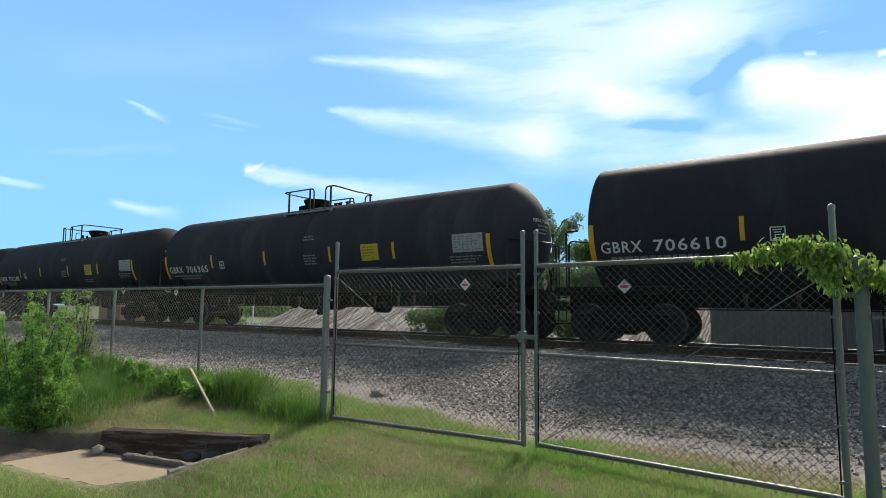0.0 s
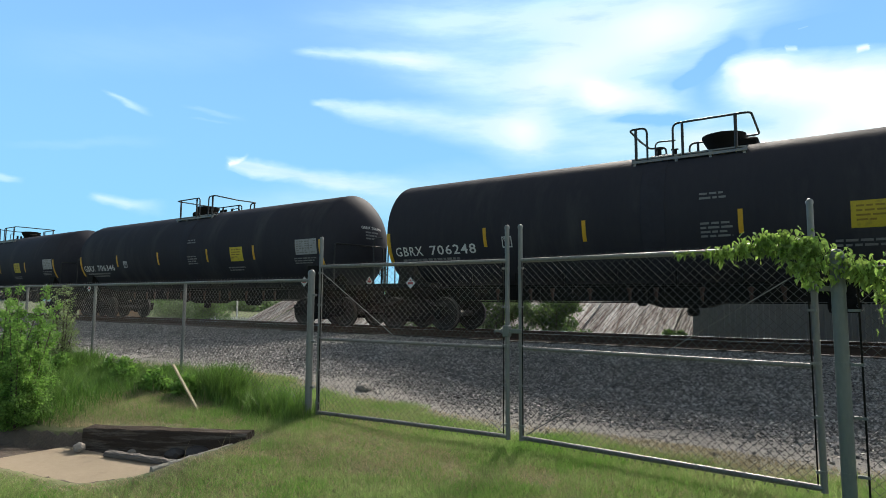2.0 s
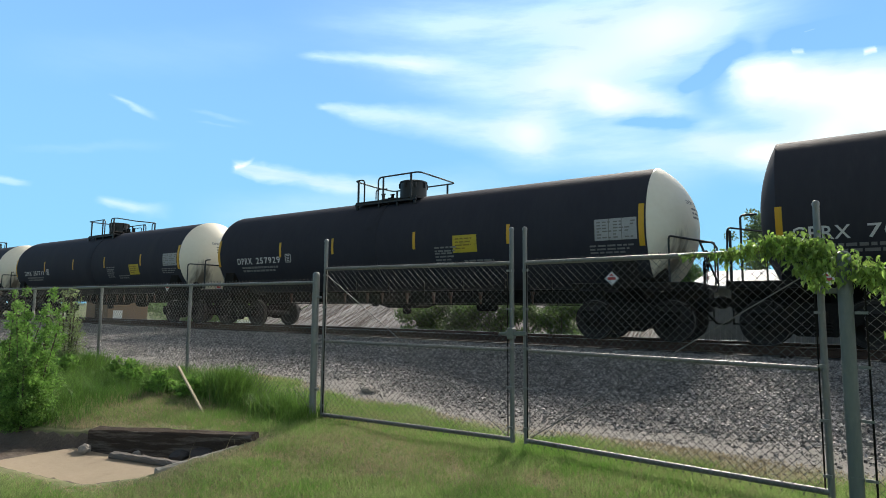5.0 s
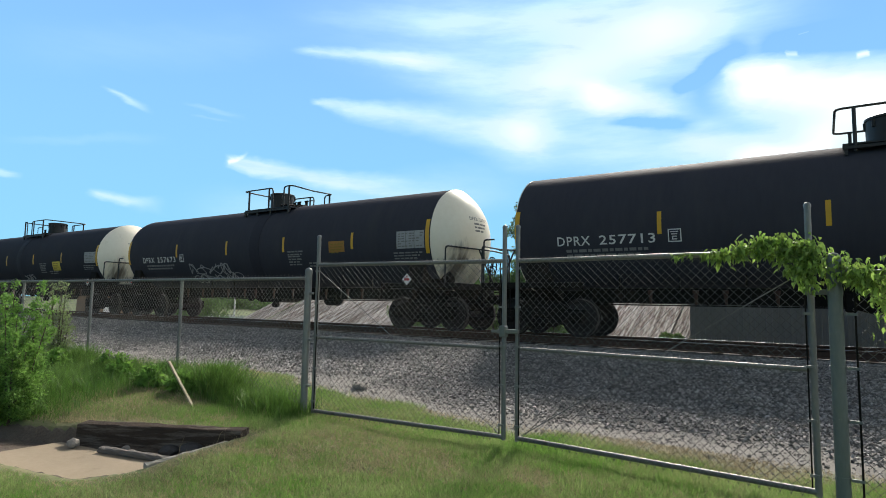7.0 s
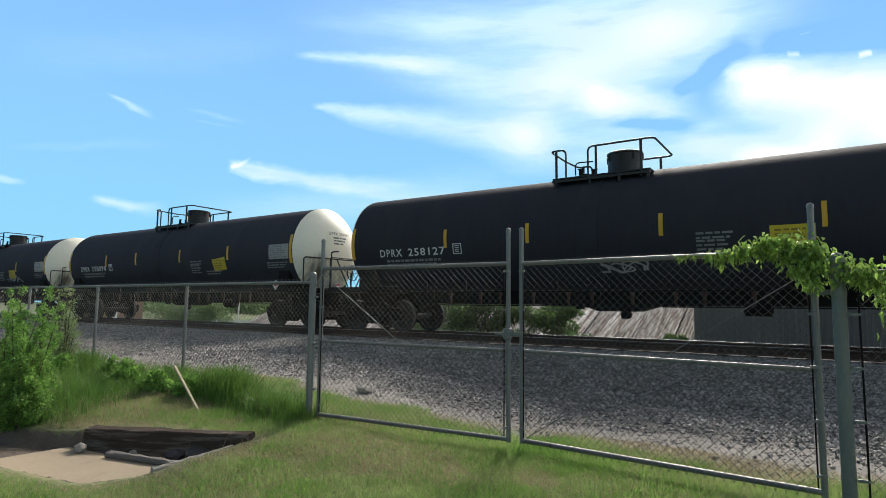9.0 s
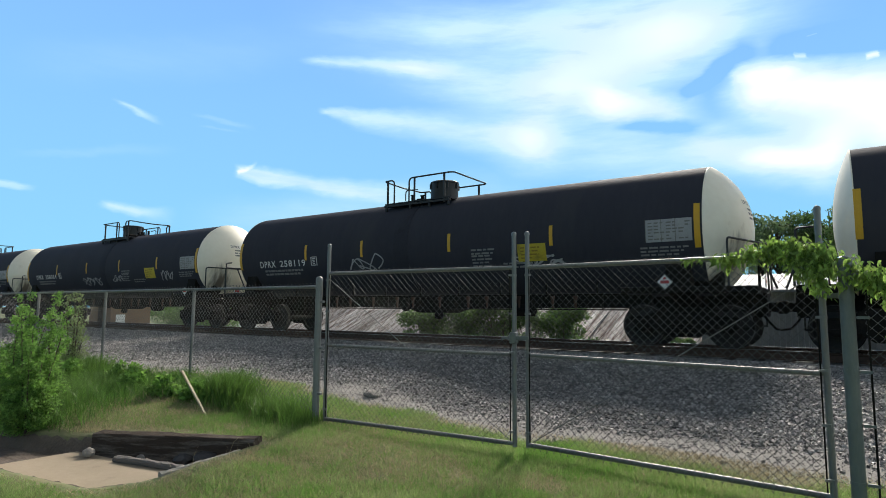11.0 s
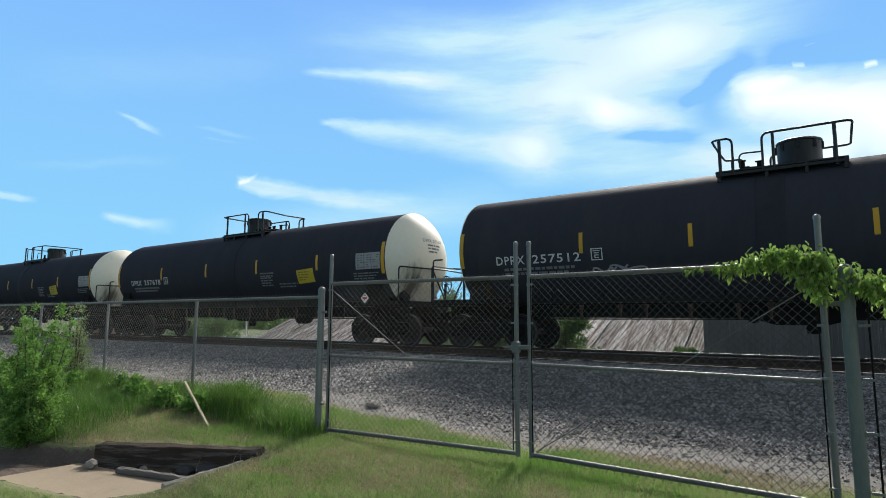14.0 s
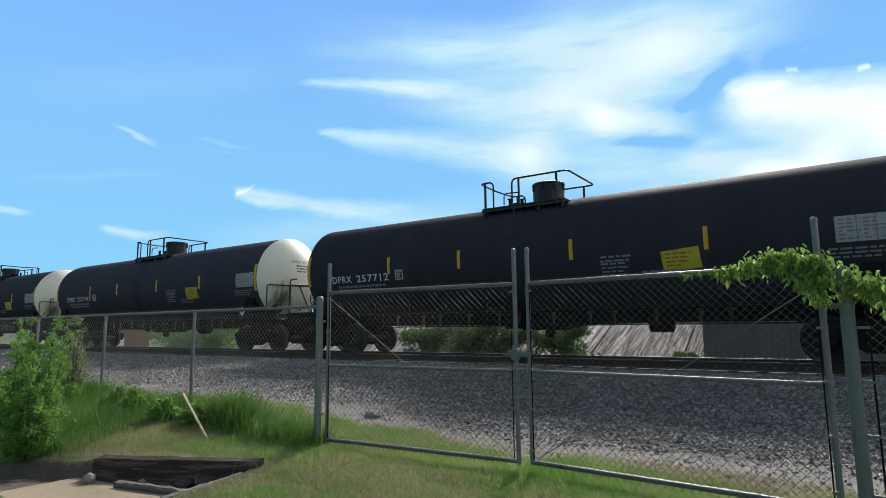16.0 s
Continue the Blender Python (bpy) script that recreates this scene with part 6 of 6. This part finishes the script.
# ---- pit with slab and timbers ----
def build_pit():
    out = [(-6.98, 2.1), (-6.92, 3.1), (-6.22, 3.19), (-5.16, 3.4), (-5.06, 3.12), (-5.18, 2.6), (-5.54, 2.47), (-6.33, 2.22)]
    k = len(out)
    vs = [(x, y, z) for z in (-0.16, -0.035) for x, y in out]
    slab = Geo().add(vs, [tuple(range(2 * k - 1, k - 1, -1))[::-1], tuple(range(k))[::-1]] + [(i, (i + 1) % k, (i + 1) % k + k, i + k) for i in range(k)])
    thing("concrete_slab", "sandy tan concrete slab sunk in the lawn", "slab", mesh=slab.mesh("concrete_slab", CONCRETE))

    gx, gy = np.meshgrid(np.arange(-8.7, -4.8, 0.05), np.arange(1.6, 4.3, 0.05))
    rng = np.random.default_rng(9)
    gz = height(gx, gy) + 0.02 - 1.0 * np.clip(0.02 - inside_pit(gx, gy), 0, 0.15) + rng.normal(0, 0.005, gx.shape)
    idx = np.arange(gx.size).reshape(gx.shape)
    quads = np.stack([idx[:-1, :-1], idx[:-1, 1:], idx[1:, 1:], idx[1:, :-1]], -1).reshape(-1, 4)
    thing("pit_floor", "dark brown bare soil on the pit floor", "soil", mesh=soup(np.stack([gx, gy, gz], -1).reshape(-1, 3), quads, "pit_floor", SOIL), kind="structure")

    def timber(name, label, p, q, w, h, z, mat_, seed=0, cat="timber"):
        rng = random.Random(seed)
        p, q = Vector((*p, 0)), Vector((*q, 0))
        L, a = (q - p).length, math.degrees(math.atan2(q.y - p.y, q.x - p.x))
        g = Geo()
        n = 14
        vs = []
        for i in range(n + 1):
            x = L * i / n
            j = lambda s=0.006: rng.uniform(-s, s)
            e = 0.015
            vs += [(x, -w / 2 + j(), e + j()), (x, -w / 2 + e + j(), 0), (x, w / 2 - e, 0), (x, w / 2 + j(), e), (x, w / 2 + j(), h - e + j()), (x, w / 2 - e + j(), h + j()), (x, -w / 2 + e + j(), h + j()), (x, -w / 2 + j(), h - e + j())]
        fs = [(i * 8 + c, i * 8 + (c + 1) % 8, i * 8 + 8 + (c + 1) % 8, i * 8 + 8 + c) for i in range(n) for c in range(8)]
        fs += [tuple(range(7, -1, -1)), tuple(range(n * 8, n * 8 + 8))]
        g.add(vs, fs)
        thing(name, label, cat, pose(p.x, p.y, z, 0, 0, a), mesh=g.mesh(name, mat_))

    timber("timber_beam", "dark weathered creosoted timber beam edging the pit", (-6.78, 3.25), (-5.12, 4.07), 0.2, 0.27, -0.1, BEAM, seed=1)
    timber("concrete_edging", "narrow pale concrete edging along the grassy side of the pit", (-5.03, 2.95), (-5.15, 3.88), 0.05, 0.19, -0.11, EDGING, seed=4, cat="edging")
    timber("timber_board", "grey weathered board lying along the slab's edge", (-6.16, 3.14), (-5.08, 3.37), 0.09, 0.055, -0.035, BOARD_GREY, seed=3)

    def lump(name, label, x, y, z, r, squash, mat_, seed, cat):
        rng = np.random.default_rng(seed)
        bm = bmesh.new()
        bmesh.ops.create_icosphere(bm, subdivisions=2, radius=r)
        for v in bm.verts:
            v.co *= 1 + 0.28 * noise.noise(v.co * (1.3 / r) + Vector((seed, 0, 0)))
            v.co.z *= squash
        me = bpy.data.meshes.new(name)
        bm.to_mesh(me)
        bm.free()
        me.materials.append(mat_)
        thing(name, label, cat, pose(x, y, z, 0, 0, float(rng.uniform(0, 180))), mesh=me)

    lump("rock", "fist-sized pale rock lying on the slab", -6.55, 3.05, 0.015, 0.06, 0.85, ROCK, 1, "rock")
    lump("rock", "brown-grey stone against the timber", -5.72, 3.6, -0.04, 0.1, 0.6, TARP, 2, "rock")
    lump("rock", "small brown stone in the pit", -6.2, 3.42, -0.06, 0.05, 0.7, ROCK, 3, "rock")
    lump("rock", "flat pale rock at the grass edge", -5.18, 3.72, 0.0, 0.13, 0.35, ROCK, 4, "rock")
    lump("scrap_cloth", "crumpled dark scrap of cloth", -5.52, 3.72, -0.02, 0.13, 0.45, TARP, 5, "scrap")
    lump("rock", "brown rock lying on the gravel", -5.9, 6.75, float(height(-5.9, 6.75)) + 0.03, 0.12, 0.5, ROCK, 6, "rock")
    lath = Geo().box((-0.02, -0.008, 0), (0.02, 0.008, 0.66))
    a, b = Vector((-6.42, 4.33, 0.2)), Vector((-6.72, 4.18, 0.72))
    thing("wooden_lath", "thin pale wooden lath leaning in the grass", "stick", Matrix.Translation(a) @ (b - a).to_track_quat("Z", "Y").to_matrix().to_4x4(), mesh=lath.mesh("wooden_lath", STICK))


build_lawn()
build_tall_grass()
build_sapling(-7.95, 2.98, 1.75, 0.75, LEAF_BUSH, 51, 24000, "leafy bright green sapling bush beside the pit")
build_sapling(-9.4, 3.3, 1.46, 0.9, LEAF_BUSH, 52, 19000, "leafy green sapling bush behind the pit")
build_sapling(-10.75, 4.65, 1.5, 0.38, LEAF_PALE, 53, 5500, "pale green slender sapling against the fence")
for wx, wy, ws, wt in ((-8.6, 4.55, 61, 0.42), (-9.3, 4.7, 62, 0.38), (-7.7, 4.5, 63, 0.3), (-7.1, 4.6, 64, 0.26), (-10.2, 4.4, 65, 0.4)):
    build_weed(wx, wy, ws, wt)
build_pit()
build_shrubs()
build_tree(-20.2, 45, 10.9, 2.6, 0.22, LEAF_WILLOW, 71, 11000, "slender grey-green willow beyond the buildings", 0.2, 0.2, 0.6)
build_tree(-3.0, 46, 8.9, 3.2, 0.28, LEAF_WILLOW, 72, 16000, "grey-green leafy tree beyond the metal building", 0.2)
build_tree(0.2, 46, 9.3, 3.0, 0.28, LEAF_TREE, 73, 15000, "grey-green leafy tree beyond the metal building", 0.2)
build_vine()


# ---- the train rolls by ----
GAINED = [(0, 0.0), (1, 0.285), (2, 0.57), (3, 0.835), (4, 1.07), (6.5, 1.17), (7.5, 1.175), (9, 1.19), (11.5, 1.055), (12.5, 0.93), (13.5, 0.765), (14.5, 0.59), (16, 0.275)]


def spline(points):
    """A smooth curve through points, as a function."""
    x, y = np.array(points, float).T
    n, h = len(x), np.diff(x)
    a, r = np.eye(n), np.zeros(n)
    for i in range(1, n - 1):
        a[i, i - 1:i + 2] = h[i - 1], 2 * (h[i - 1] + h[i]), h[i]
        r[i] = 6 * ((y[i + 1] - y[i]) / h[i] - (y[i] - y[i - 1]) / h[i - 1])
    m = np.linalg.solve(a, r)

    def value(t):
        i = min(n - 2, max(0, int(np.searchsorted(x, t)) - 1))
        p, q = x[i + 1] - t, t - x[i]
        return float((m[i] * p ** 3 + m[i + 1] * q ** 3) / (6 * h[i]) + (y[i] / h[i] - m[i] * h[i] / 6) * p + (y[i + 1] / h[i] - m[i + 1] * h[i] / 6) * q)
    return value


gained = spline(GAINED)


def travelled(t):
    """Metres rolled since the start: an even speed, and what the train gains on it and loses again."""
    return 14.887 * t + 0.0094 * t * t + gained(t)


def motions():
    for x, car in CARS:
        walk(car, [(t / 2, pose(x + travelled(t / 2), TRACK_Y, RAIL_Z)) for t in range(33)])
    # every wheel turns alike, so the wheelsets ahead and behind in a truck each share one set of keys
    first = {}
    for x, car in CARS:
        for wheelset in [o for o in car.children_recursive if o.name.startswith("wheelset")]:
            side = wheelset.location.x > 0
            if side not in first:
                place = wheelset.location.copy()
                rows = []
                for i in range(481):
                    t = i / 30
                    rows.append((t, Matrix.Translation(place) @ Matrix.Rotation(travelled(t) / 0.457, 4, "Y")))
                walk(wheelset, rows)
                first[side] = wheelset.animation_data
            else:
                wheelset.rotation_mode = "QUATERNION"
                keys = wheelset.animation_data_create()
                keys.action = first[side].action
                keys.action_slot = first[side].action_slot


motions()
